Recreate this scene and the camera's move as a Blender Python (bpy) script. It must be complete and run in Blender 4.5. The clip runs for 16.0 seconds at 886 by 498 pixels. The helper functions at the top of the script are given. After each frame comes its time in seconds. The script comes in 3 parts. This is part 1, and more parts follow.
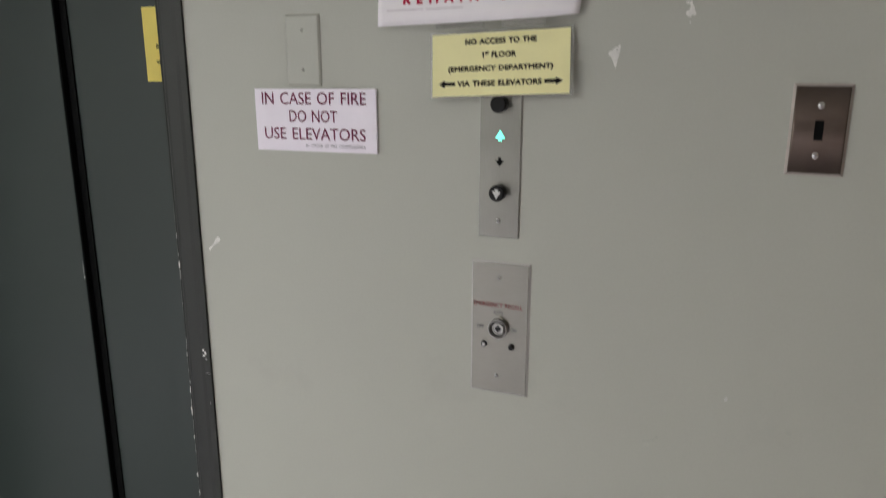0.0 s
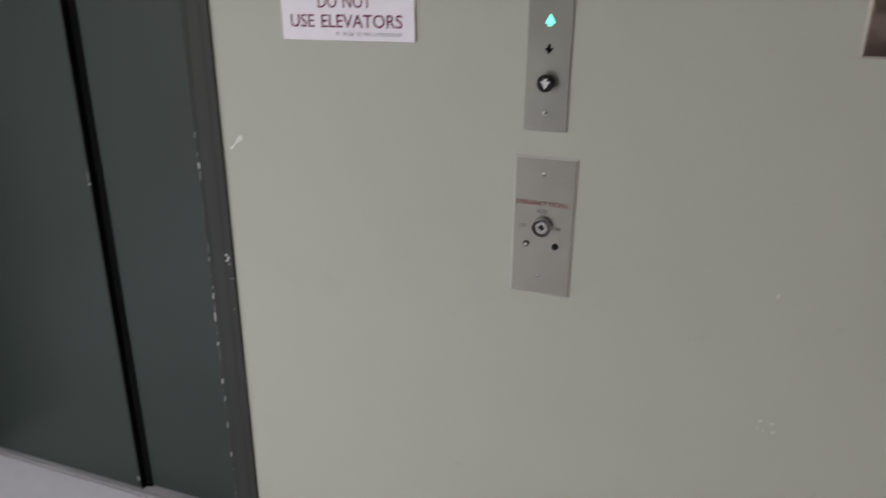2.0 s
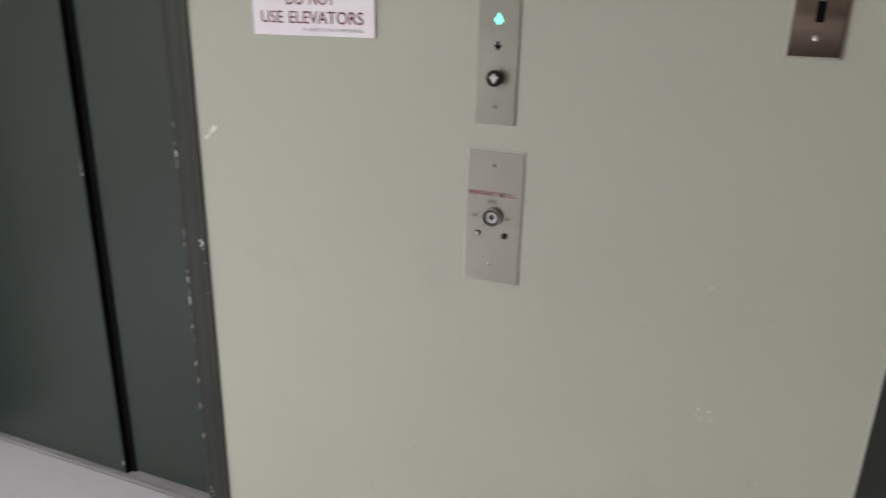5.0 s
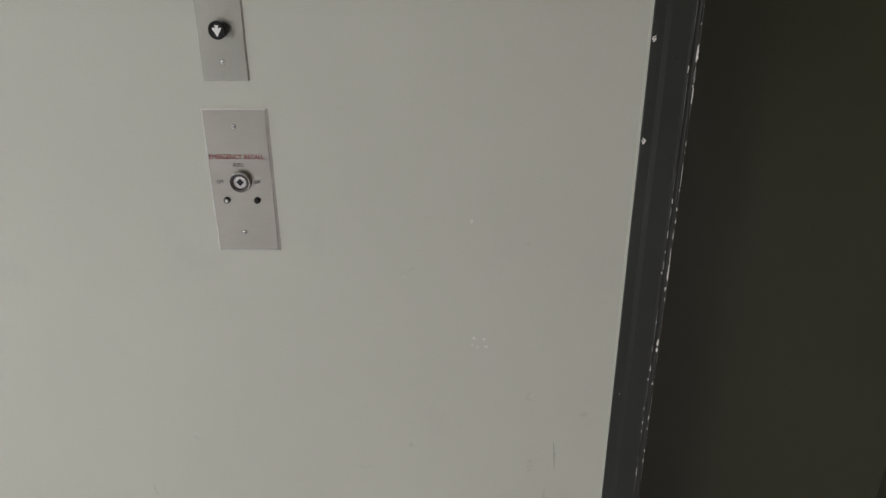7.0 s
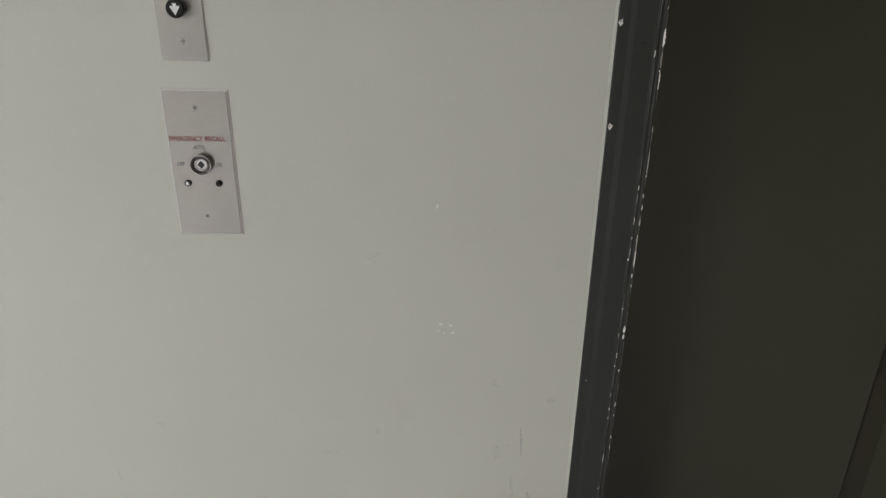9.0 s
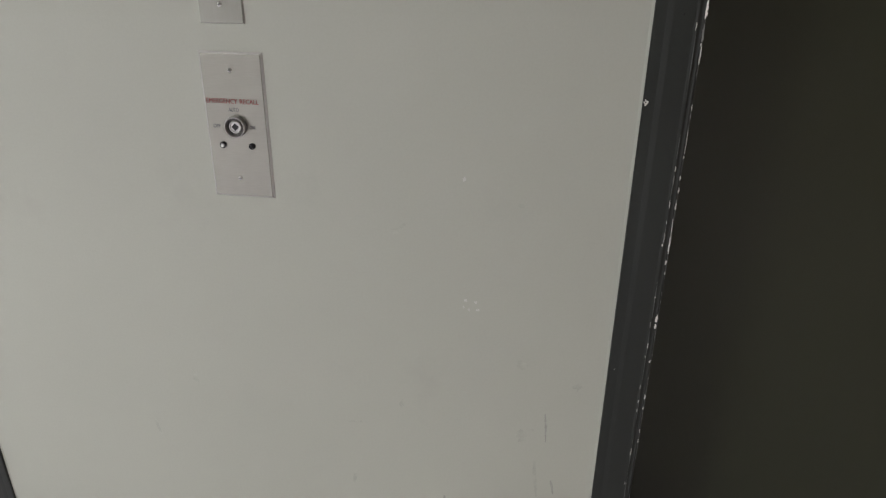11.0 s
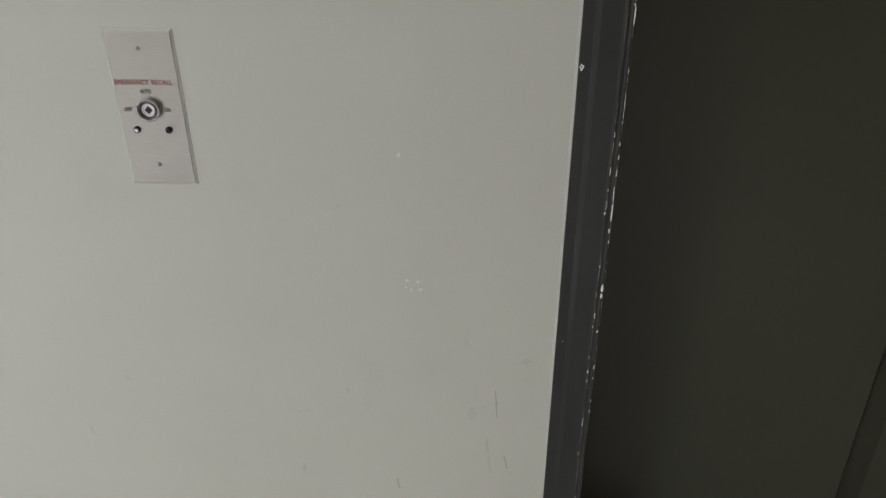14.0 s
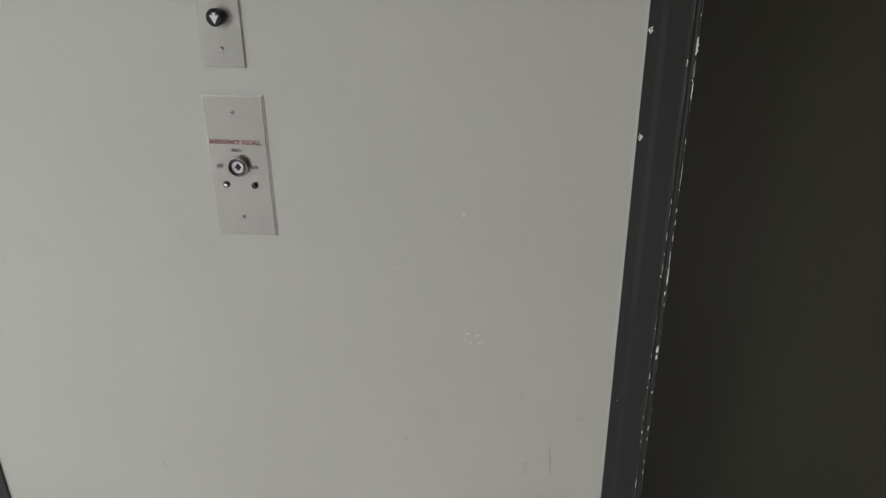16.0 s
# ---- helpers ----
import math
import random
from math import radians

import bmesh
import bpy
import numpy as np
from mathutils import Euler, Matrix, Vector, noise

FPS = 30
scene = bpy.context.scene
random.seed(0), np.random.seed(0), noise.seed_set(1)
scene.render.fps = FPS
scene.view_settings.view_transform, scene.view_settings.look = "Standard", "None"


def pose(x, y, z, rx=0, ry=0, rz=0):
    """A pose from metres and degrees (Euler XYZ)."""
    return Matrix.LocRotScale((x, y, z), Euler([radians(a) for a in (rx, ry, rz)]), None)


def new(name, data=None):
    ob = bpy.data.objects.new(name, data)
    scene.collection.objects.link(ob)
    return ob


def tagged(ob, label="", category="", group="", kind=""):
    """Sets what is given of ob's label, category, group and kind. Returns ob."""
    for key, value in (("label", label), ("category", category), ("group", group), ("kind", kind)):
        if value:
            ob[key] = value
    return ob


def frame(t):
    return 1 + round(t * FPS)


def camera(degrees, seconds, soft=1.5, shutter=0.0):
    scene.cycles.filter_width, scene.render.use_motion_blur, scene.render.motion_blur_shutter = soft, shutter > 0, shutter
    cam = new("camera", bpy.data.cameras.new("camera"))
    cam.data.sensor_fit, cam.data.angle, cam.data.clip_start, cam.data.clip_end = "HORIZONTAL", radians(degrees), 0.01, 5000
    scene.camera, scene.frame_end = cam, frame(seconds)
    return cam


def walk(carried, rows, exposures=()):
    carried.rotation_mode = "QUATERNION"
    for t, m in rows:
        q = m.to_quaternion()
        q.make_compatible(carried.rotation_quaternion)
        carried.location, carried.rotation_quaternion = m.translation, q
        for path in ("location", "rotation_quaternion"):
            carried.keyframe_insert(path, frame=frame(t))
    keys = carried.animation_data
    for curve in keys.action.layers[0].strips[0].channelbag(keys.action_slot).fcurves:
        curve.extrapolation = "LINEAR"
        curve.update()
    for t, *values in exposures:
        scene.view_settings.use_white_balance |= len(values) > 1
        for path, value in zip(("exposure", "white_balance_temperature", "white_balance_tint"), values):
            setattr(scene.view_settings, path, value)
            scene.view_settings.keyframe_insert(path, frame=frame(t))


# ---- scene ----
cam = camera(62.68, 16.0, soft=1.2, shutter=0.45)
PATH = [
    (0.0, pose(1.0703, -0.9968, 1.3420, 75.701, -0.098, 21.726)),
    (0.2, pose(1.0458, -1.0045, 1.3611, 77.109, -0.384, 20.807)),
    (0.5, pose(1.0358, -0.9982, 1.3717, 78.420, -0.117, 20.219)),
    (0.7, pose(1.0121, -1.0018, 1.3683, 78.883, -0.225, 18.638)),
    (1.0, pose(1.0080, -0.9975, 1.3676, 77.311, -0.128, 17.735)),
    (1.2, pose(0.9886, -0.9978, 1.3694, 75.514, -0.217, 16.309)),
    (1.5, pose(0.9877, -0.9929, 1.3279, 73.661, -0.405, 17.158)),
    (1.7, pose(0.9735, -0.9890, 1.3132, 71.691, -0.304, 17.307)),
    (2.0, pose(0.9796, -0.9968, 1.2952, 69.540, -0.356, 20.430)),
    (2.2, pose(0.9849, -1.0055, 1.2924, 69.016, -0.498, 23.236)),
    (2.5, pose(1.0093, -1.0268, 1.2835, 68.958, -1.123, 27.569)),
    (2.7, pose(1.0328, -1.0339, 1.2785, 69.359, -1.248, 30.737)),
    (3.0, pose(1.0610, -1.0489, 1.2771, 70.008, -1.413, 34.755)),
    (3.2, pose(1.0663, -1.0567, 1.2821, 70.402, -1.373, 36.216)),
    (3.5, pose(1.0779, -1.0669, 1.2864, 71.058, -1.514, 37.848)),
    (3.7, pose(1.0736, -1.0694, 1.2924, 71.174, -1.326, 37.656)),
    (4.0, pose(1.0775, -1.0705, 1.2917, 71.381, -1.350, 36.547)),
    (4.2, pose(1.0757, -1.0651, 1.2846, 71.425, -1.383, 34.673)),
    (4.5, pose(1.0816, -1.0561, 1.2776, 71.320, -1.427, 30.736)),
    (4.7, pose(1.0890, -1.0396, 1.2730, 71.112, -1.326, 27.448)),
    (5.0, pose(1.0891, -1.0189, 1.2745, 70.646, -1.357, 22.125)),
    (5.2, pose(1.0882, -1.0079, 1.2763, 70.353, -1.396, 18.653)),
    (5.6, pose(1.0864, -0.9997, 1.2768, 69.759, -1.255, 13.102)),
    (6.1, pose(1.0812, -0.9891, 1.2767, 68.499, -0.779, 7.437)),
    (6.7, pose(1.0749, -0.9785, 1.2760, 66.965, -0.122, 2.674)),
    (7.3, pose(1.0735, -0.9735, 1.2755, 66.316, 0.188, 0.336)),
    (7.5, pose(1.0769, -0.9690, 1.2784, 66.228, 0.084, -0.162)),
    (8.0, pose(1.0846, -0.9696, 1.2746, 66.584, 0.121, -1.110)),
    (8.5, pose(1.0909, -0.9692, 1.2807, 65.923, -0.132, -1.155)),
    (9.0, pose(1.1044, -0.9670, 1.2714, 65.401, -0.626, 0.470)),
    (9.2, pose(1.1085, -0.9650, 1.2660, 65.466, -1.282, 1.500)),
    (9.8, pose(1.1292, -0.9634, 1.2597, 65.279, -1.272, 3.816)),
    (10.3, pose(1.1612, -0.9610, 1.2515, 65.034, -0.978, 6.468)),
    (10.8, pose(1.1907, -0.9578, 1.2442, 64.727, -0.664, 8.349)),
    (11.3, pose(1.2026, -0.9540, 1.2412, 64.378, -0.556, 8.122)),
    (11.5, pose(1.1988, -0.9461, 1.2419, 63.893, -0.649, 6.740)),
    (12.0, pose(1.1849, -0.9328, 1.2464, 63.592, -0.621, 3.584)),
    (12.5, pose(1.1729, -0.9280, 1.2423, 63.497, -0.307, 1.711)),
    (13.0, pose(1.1738, -0.9275, 1.2334, 63.022, 0.043, 1.267)),
    (13.5, pose(1.1862, -0.9170, 1.2262, 62.485, 0.134, 1.622)),
    (14.0, pose(1.2067, -0.9128, 1.2375, 62.185, 0.282, 3.334)),
    (14.5, pose(1.2203, -0.9271, 1.2401, 63.608, 0.366, 5.628)),
    (15.0, pose(1.2162, -0.9495, 1.2469, 65.194, 0.309, 7.340)),
    (15.5, pose(1.2149, -0.9575, 1.2532, 66.222, 0.424, 8.298)),
    (16.0, pose(1.2082, -0.9618, 1.2593, 66.698, 0.413, 8.457)),
]
EXPOSURES = [(0.0, -0.29, 6720, 10), (0.7, -0.25, 6780, 10), (1.2, -0.30, 6720, 10), (2.0, -0.32, 6600, 10), (3.0, -0.19, 6460, 9), (4.0, -0.08, 6580, 10), (5.0, -0.07, 6880, 9), (7.5, -0.11, 6700, 10),
             (8.5, -0.02, 6730, 9), (9.0, 0.0, 6690, 9), (11.5, -0.15, 6660, 10.5), (12.5, 0.04, 6730, 8.5), (13.0, 0.03, 6750, 8.5), (14.0, 0.0, 6610, 9.5), (16.0, -0.09, 6510, 10.5)]
walk(cam, PATH, EXPOSURES)

# ---- light: a dim lobby, lit by one fluorescent troffer up and to the west, plus an added warm fill ----
world = bpy.data.worlds.new("world")
scene.world = world
world.use_nodes = True
world.node_tree.nodes["Background"].inputs[0].default_value = (0.9, 0.95, 1.0, 1)
world.node_tree.nodes["Background"].inputs[1].default_value = 0.02

CEIL = 2.45
WEST, EAST, SOUTH = -1.884, 9.50, -8.00
TROFFER = (-1.15, -3.20)
FILL_EAST = (4.20, -3.00)


def troffer_lamp(at, energy, color):
    data = bpy.data.lights.new("troffer_light", "AREA")
    data.shape, data.size, data.size_y = "RECTANGLE", 0.50, 1.10
    data.energy, data.color = energy, color
    data.spread = radians(158)
    ob = new("troffer_light", data)
    ob.matrix_world = pose(at[0], at[1], CEIL - 0.04)


troffer_lamp(TROFFER, 134, (0.970, 0.99, 1.02))
# unseen fill, added to warm and lift the east end
troffer_lamp(FILL_EAST, 15, (1.0, 0.66, 0.34))


# ---- materials ----
def material(name, color, rough=0.5, metal=0.0, vary=0.06, scale=3.0, grain=120.0, bump=0.1, spots=None, spec=0.5, stretch=(1, 1, 1)):
    m = bpy.data.materials.new(name)
    m.use_nodes = True
    nt = m.node_tree
    n, l = nt.nodes, nt.links
    b = n["Principled BSDF"]
    b.inputs["Metallic"].default_value = metal
    b.inputs["Specular IOR Level"].default_value = spec
    tc = n.new("ShaderNodeTexCoord")
    mp = n.new("ShaderNodeMapping")
    mp.inputs["Scale"].default_value = stretch
    l.new(tc.outputs["Object"], mp.inputs[0])
    big = n.new("ShaderNodeTexNoise")
    big.inputs["Scale"].default_value, big.inputs["Detail"].default_value = scale, 5
    fine = n.new("ShaderNodeTexNoise")
    fine.inputs["Scale"].default_value, fine.inputs["Detail"].default_value = grain, 4
    l.new(tc.outputs["Object"], big.inputs[0])
    l.new(mp.outputs[0], fine.inputs[0])
    ramp = n.new("ShaderNodeMapRange")
    ramp.inputs["From Min"].default_value, ramp.inputs["From Max"].default_value = 0.3, 0.7
    ramp.inputs["To Min"].default_value, ramp.inputs["To Max"].default_value = 1 - vary, 1 + vary
    l.new(big.outputs["Fac"], ramp.inputs[0])
    gr = n.new("ShaderNodeMapRange")
    gr.inputs["From Min"].default_value, gr.inputs["From Max"].default_value = 0.3, 0.7
    gr.inputs["To Min"].default_value, gr.inputs["To Max"].default_value = 1 - vary * 0.5, 1 + vary * 0.5
    l.new(fine.outputs["Fac"], gr.inputs[0])
    mul = n.new("ShaderNodeMath")
    mul.operation = "MULTIPLY"
    l.new(ramp.outputs[0], mul.inputs[0])
    l.new(gr.outputs[0], mul.inputs[1])
    sc = n.new("ShaderNodeVectorMath")
    sc.operation = "SCALE"
    sc.inputs[0].default_value = color[:3]
    l.new(mul.outputs[0], sc.inputs["Scale"])
    last = sc.outputs[0]
    if spots:
        scol, sscale, low, high = spots
        sp = n.new("ShaderNodeTexNoise")
        sp.inputs["Scale"].default_value, sp.inputs["Detail"].default_value, sp.inputs["Roughness"].default_value = sscale, 6, 0.65
        l.new(tc.outputs["Object"], sp.inputs[0])
        sr = n.new("ShaderNodeMapRange")
        sr.inputs["From Min"].default_value, sr.inputs["From Max"].default_value = low, high
        l.new(sp.outputs["Fac"], sr.inputs[0])
        mx = n.new("ShaderNodeMix")
        mx.data_type = "RGBA"
        l.new(sr.outputs[0], mx.inputs["Factor"])
        l.new(last, mx.inputs["A"])
        mx.inputs["B"].default_value = (*scol, 1)
        last = mx.outputs["Result"]
    l.new(last, b.inputs["Base Color"])
    rr = n.new("ShaderNodeMapRange")
    rr.inputs["From Min"].default_value, rr.inputs["From Max"].default_value = 0.3, 0.7
    rr.inputs["To Min"].default_value, rr.inputs["To Max"].default_value = rough * 0.88, min(1.0, rough * 1.12)
    l.new(big.outputs["Fac"], rr.inputs[0])
    l.new(rr.outputs[0], b.inputs["Roughness"])
    if bump:
        bp = n.new("ShaderNodeBump")
        bp.inputs["Strength"].default_value, bp.inputs["Distance"].default_value = bump, 0.001
        l.new(fine.outputs["Fac"], bp.inputs["Height"])
        l.new(bp.outputs[0], b.inputs["Normal"])
    return m


def glow(name, color, strength):
    m = bpy.data.materials.new(name)
    m.use_nodes = True
    b = m.node_tree.nodes["Principled BSDF"]
    b.inputs["Base Color"].default_value = (*color, 1)
    b.inputs["Emission Color"].default_value = (*color, 1)
    b.inputs["Emission Strength"].default_value = strength
    return m


WALL = material("wall_paint", (0.472, 0.480, 0.421), 0.55, vary=0.03, scale=1.7, grain=260, bump=0.12, spots=((0.385, 0.38, 0.345), 3.2, 0.60, 0.95))
# wall paint lightened: the west wall's missing light is put into its colour
WALL_LIT = material("lightened_wall_paint", (0.62, 0.63, 0.58), 0.55, vary=0.03, scale=1.7, grain=260, bump=0.12)
CEILING = material("ceiling_tile", (0.70, 0.70, 0.67), 0.9, vary=0.05, grain=90, bump=0.4)
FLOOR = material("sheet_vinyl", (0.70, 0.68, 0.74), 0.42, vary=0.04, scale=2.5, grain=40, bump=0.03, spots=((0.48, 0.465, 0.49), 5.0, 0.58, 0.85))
STEEL_PAINT = material("dark_green_grey_paint", (0.0378, 0.0497, 0.0455), 0.38, vary=0.06, scale=1.6, grain=420, bump=0.05, spec=0.4)
BROWN_PAINT = material("dark_olive_brown_paint", (0.0355, 0.0385, 0.0220), 0.42, vary=0.06, scale=1.6, grain=420, bump=0.05, spec=0.5)
FRAME_PAINT = material("frame_paint", (0.0190, 0.0216, 0.0185), 0.45, vary=0.08, scale=6.0, grain=240, bump=0.12, spec=0.42, spots=((0.027, 0.030, 0.028), 14.0, 0.60, 0.9))
# the floor's vinyl again, darkened so that shade on the cove is in its colour
COVE_VINYL = material("shaded_cove_vinyl", (0.50, 0.487, 0.522), 0.5, vary=0.04, scale=5, grain=60, bump=0.04, spots=((0.44, 0.425, 0.45), 7.0, 0.55, 0.9))
BASE = material("grey_coved_vinyl", (0.27, 0.26, 0.27), 0.5, vary=0.06, scale=6, grain=60, bump=0.04, spots=((0.19, 0.18, 0.18), 9.0, 0.58, 0.85))
CHIP = material("bare_primer", (0.78, 0.77, 0.73), 0.8, vary=0.12, scale=60, grain=400, bump=0.2)
CHIP_GREY = material("bare_steel_chip", (0.27, 0.27, 0.26), 0.6, vary=0.2, scale=80, grain=400, bump=0.2)
EDGE_WEAR = material("worn_panel_edge", (0.13, 0.14, 0.135), 0.5, vary=0.2, scale=40, grain=300, bump=0.1)
STAINLESS = material("brushed_stainless", (0.280, 0.270, 0.238), 0.36, 1.0, vary=0.08, scale=12, grain=60, bump=0.07, stretch=(1, 1, 30))
HALL_STEEL = material("satin_stainless", (0.290, 0.284, 0.256), 0.40, 1.0, vary=0.09, scale=10, grain=60, bump=0.10, stretch=(30, 1, 1))
BRONZE = material("bronze_plate", (0.188, 0.146, 0.122), 0.38, 1.0, vary=0.12, scale=25, grain=80, bump=0.06, stretch=(1, 1, 25))
RIM = material("highlight_rim", (0.62, 0.56, 0.52), 0.33, 0.75, vary=0.08, scale=40, grain=200, bump=0.05)
PLATE_EDGE = material("bevelled_steel_edge", (0.49, 0.48, 0.455), 0.5, 0.2, vary=0.05, scale=40, grain=200, bump=0.03)
COLLAR = material("dull_lock_steel", (0.42, 0.41, 0.40), 0.34, 1.0, vary=0.05, scale=100, grain=300, bump=0)
LOCK_DARK = material("shadowed_lock_steel", (0.13, 0.125, 0.12), 0.45, 1.0, vary=0.15, scale=80, grain=300, bump=0)
BARREL = material("lock_barrel_steel", (0.55, 0.54, 0.52), 0.35, 1.0, vary=0.05, scale=100, grain=300, bump=0)
CHROME = material("screw_steel", (0.75, 0.74, 0.72), 0.2, 1.0, vary=0.03, scale=100, grain=300, bump=0)
SILL = material("aluminium_sill", (0.43, 0.415, 0.435), 0.6, 0.2, vary=0.12, scale=8, grain=150, bump=0.15, spots=((0.36, 0.34, 0.35), 18, 0.55, 0.85))
BLACK = material("black_plastic", (0.007, 0.007, 0.007), 0.32, vary=0.1, scale=60, grain=300, bump=0.02, spec=0.3)
GRIME = material("packed_dirt", (0.13, 0.125, 0.13), 0.9, vary=0.3, scale=30, grain=200, bump=0.4)
DEEP_BLACK = material("deep_black", (0.0045, 0.0050, 0.0050), 0.8, vary=0.1, bump=0.02, spec=0.1)
# door_2's paint darkened: the soft shadow beside its leading panel
PANEL_SHADE = material("panel_shade", (0.0310, 0.0310, 0.0195), 0.45, vary=0.1, bump=0.02, spec=0.3)
DARK = material("shaft_dark", (0.01, 0.01, 0.01), 0.8, vary=0.1)
PAPER = material("white_paper", (0.95, 0.915, 0.94), 0.5, vary=0.02, scale=20, grain=400, bump=0.03)
YELLOW = material("yellow_paper", (0.95, 0.90, 0.47), 0.6, vary=0.02, scale=20, grain=400, bump=0.03)
LABEL_YELLOW = material("yellow_label_paper", (0.86, 0.70, 0.16), 0.6, vary=0.03, scale=20, grain=400, bump=0.03)
FILM = material("laminate_film", (0.55, 0.55, 0.50), 0.25, vary=0.02, scale=20, grain=100, bump=0.02)
FILM.node_tree.nodes["Principled BSDF"].inputs["Alpha"].default_value = 0.22
SIGN = material("sign_plastic", (0.93, 0.87, 0.95), 0.35, vary=0.02, scale=20, grain=300, bump=0.02)
MAROON = material("maroon_ink", (0.17, 0.016, 0.065), 0.6, vary=0.08, scale=80, bump=0, spec=0.2)
RED = material("red_ink", (0.50, 0.015, 0.060), 0.6, vary=0.08, scale=80, bump=0, spec=0.2)
RED_DARK = material("dull_red_ink", (0.26, 0.02, 0.05), 0.6, vary=0.08, scale=80, bump=0, spec=0.2)
INK = material("black_ink", (0.012, 0.011, 0.010), 0.7, vary=0.1, scale=80, bump=0, spec=0.15)
GREY_INK = material("grey_ink", (0.30, 0.27, 0.31), 0.6, vary=0.08, scale=80, bump=0)
PALE_INK = material("pale_ink", (0.74, 0.69, 0.72), 0.6, vary=0.08, scale=80, bump=0)
PLATE_INK = material("etched_grey", (0.10, 0.10, 0.10), 0.6, vary=0.08, scale=80, bump=0)
PLATE_RED = material("etched_red", (0.23, 0.062, 0.058), 0.6, vary=0.08, scale=80, bump=0)
PINK = material("pink_poster_paper", (0.80, 0.50, 0.44), 0.6, vary=0.08, scale=30, bump=0.02)
PINK_DEEP = material("deep_pink_print", (0.62, 0.17, 0.17), 0.6, vary=0.10, scale=30, bump=0)
CREAM = material("cream_print", (0.82, 0.70, 0.60), 0.6, vary=0.04, scale=30, bump=0)
WHITE_MARK = material("white_mark", (0.72, 0.72, 0.70), 0.6, vary=0.05, scale=80, bump=0)
PUTTY = material("dried_putty", (0.60, 0.60, 0.57), 0.7, vary=0.08, scale=80, bump=0)
FLOOR_SCUFF = material("floor_scuff", (0.63, 0.61, 0.655), 0.5, vary=0.08, scale=60, grain=300, bump=0)
SCUFF = material("scuff_mark", (0.37, 0.37, 0.335), 0.7, vary=0.15, scale=60, grain=300, bump=0)
SCUFF_FAINT = material("faint_scuff", (0.456, 0.464, 0.408), 0.7, vary=0.1, scale=60, grain=300, bump=0)
ARROW_LIT = glow("lit_arrow", (0.16, 0.95, 0.72), 2.0)
DIFFUSER = glow("diffuser", (1.0, 0.98, 0.94), 3.0)
FILL_DIFFUSER = glow("fill_diffuser", (1.0, 0.66, 0.34), 1.2)
TIN = material("white_enamel", (0.75, 0.75, 0.73), 0.5, vary=0.03)


# ---- building helpers ----
def mesh_of(bm, name, mat, smooth=False):
    me = bpy.data.meshes.new(name)
    bmesh.ops.recalc_face_normals(bm, faces=bm.faces)
    bm.to_mesh(me)
    bm.free()
    me.materials.append(mat)
    if smooth:
        for p in me.polygons:
            p.use_smooth = True
    return me


def part(name, bm, mat, parent=None, label="", smooth=False):
    ob = new(name, mesh_of(bm, name, mat, smooth))
    ob.parent = parent
    if label:
        tagged(ob, label)
    return ob


def thing(name, at, label, category, group="", kind=""):
    ob = new(name)
    ob.empty_display_size = 0.05
    ob.location = at
    return tagged(ob, label, category, group, kind)


def add_box(bm, x0, x1, y0, y1, z0, z1, bevel=0.0, segments=2):
    made = bmesh.ops.create_cube(bm, size=1)
    vs = made["verts"]
    for v in vs:
        v.co = Vector((x0 + (v.co.x + 0.5) * (x1 - x0), y0 + (v.co.y + 0.5) * (y1 - y0), z0 + (v.co.z + 0.5) * (z1 - z0)))
    if bevel:
        es = {e for v in vs for e in v.link_edges}
        bmesh.ops.bevel(bm, geom=list(es), offset=bevel, segments=segments, affect="EDGES", profile=0.6)
    return bm


def box(*a, **k):
    return add_box(bmesh.new(), *a, **k)


def prism(points, axis, a, b):
    """A closed outline pushed from a to b along an axis: outline in (x, y) for z, (x, z) for y, (y, z) for x."""
    bm = bmesh.new()

    def place(p, s):
        return {"z": (p[0], p[1], s), "y": (p[0], s, p[1]), "x": (s, p[0], p[1])}[axis]

    lo = [bm.verts.new(place(p, a)) for p in points]
    hi = [bm.verts.new(place(p, b)) for p in points]
    n = len(points)
    for i in range(n):
        bm.faces.new((lo[i], lo[(i + 1) % n], hi[(i + 1) % n], hi[i]))
    bm.faces.new(lo[::-1])
    bm.faces.new(hi)
    return bm


def disc(cx, cz, r, y0, y1, r2=None, seg=28, bevel=0.0):
    """A round boss on a wall: from y0 (back) to y1 (front, towards the room)."""
    r2 = r if r2 is None else r2
    rings = [(r, y0), (r2 + bevel if bevel else r2, y1 + bevel), (r2 - bevel, y1)] if bevel else [(r, y0), (r2, y1)]
    bm = bmesh.new()
    loops = [[bm.verts.new((cx + q * math.cos(2 * math.pi * k / seg), y, cz + q * math.sin(2 * math.pi * k / seg))) for k in range(seg)] for q, y in rings]
    for p, q in zip(loops, loops[1:]):
        for k in range(seg):
            bm.faces.new((p[k], p[(k + 1) % seg], q[(k + 1) % seg], q[k]))
    bm.faces.new(loops[-1])
    bm.faces.new(loops[0])
    return bm


def ring(cx, cz, outer, inner, y0, y1, seg=32):
    """A collar with a hole, lathed about the wall's normal, its lip rounded."""
    prof = [(outer, y0), (outer, y1 + 0.001), (outer - 0.001, y1), (inner + 0.001, y1), (inner, y1 + 0.001), (inner, y0)]
    bm = bmesh.new()
    loops = [[bm.verts.new((cx + q * math.cos(2 * math.pi * k / seg), y, cz + q * math.sin(2 * math.pi * k / seg))) for k in range(seg)] for q, y in prof]
    for p, q in zip(loops, loops[1:] + loops[:1]):
        for k in range(seg):
            bm.faces.new((p[k], p[(k + 1) % seg], q[(k + 1) % seg], q[k]))
    return bm


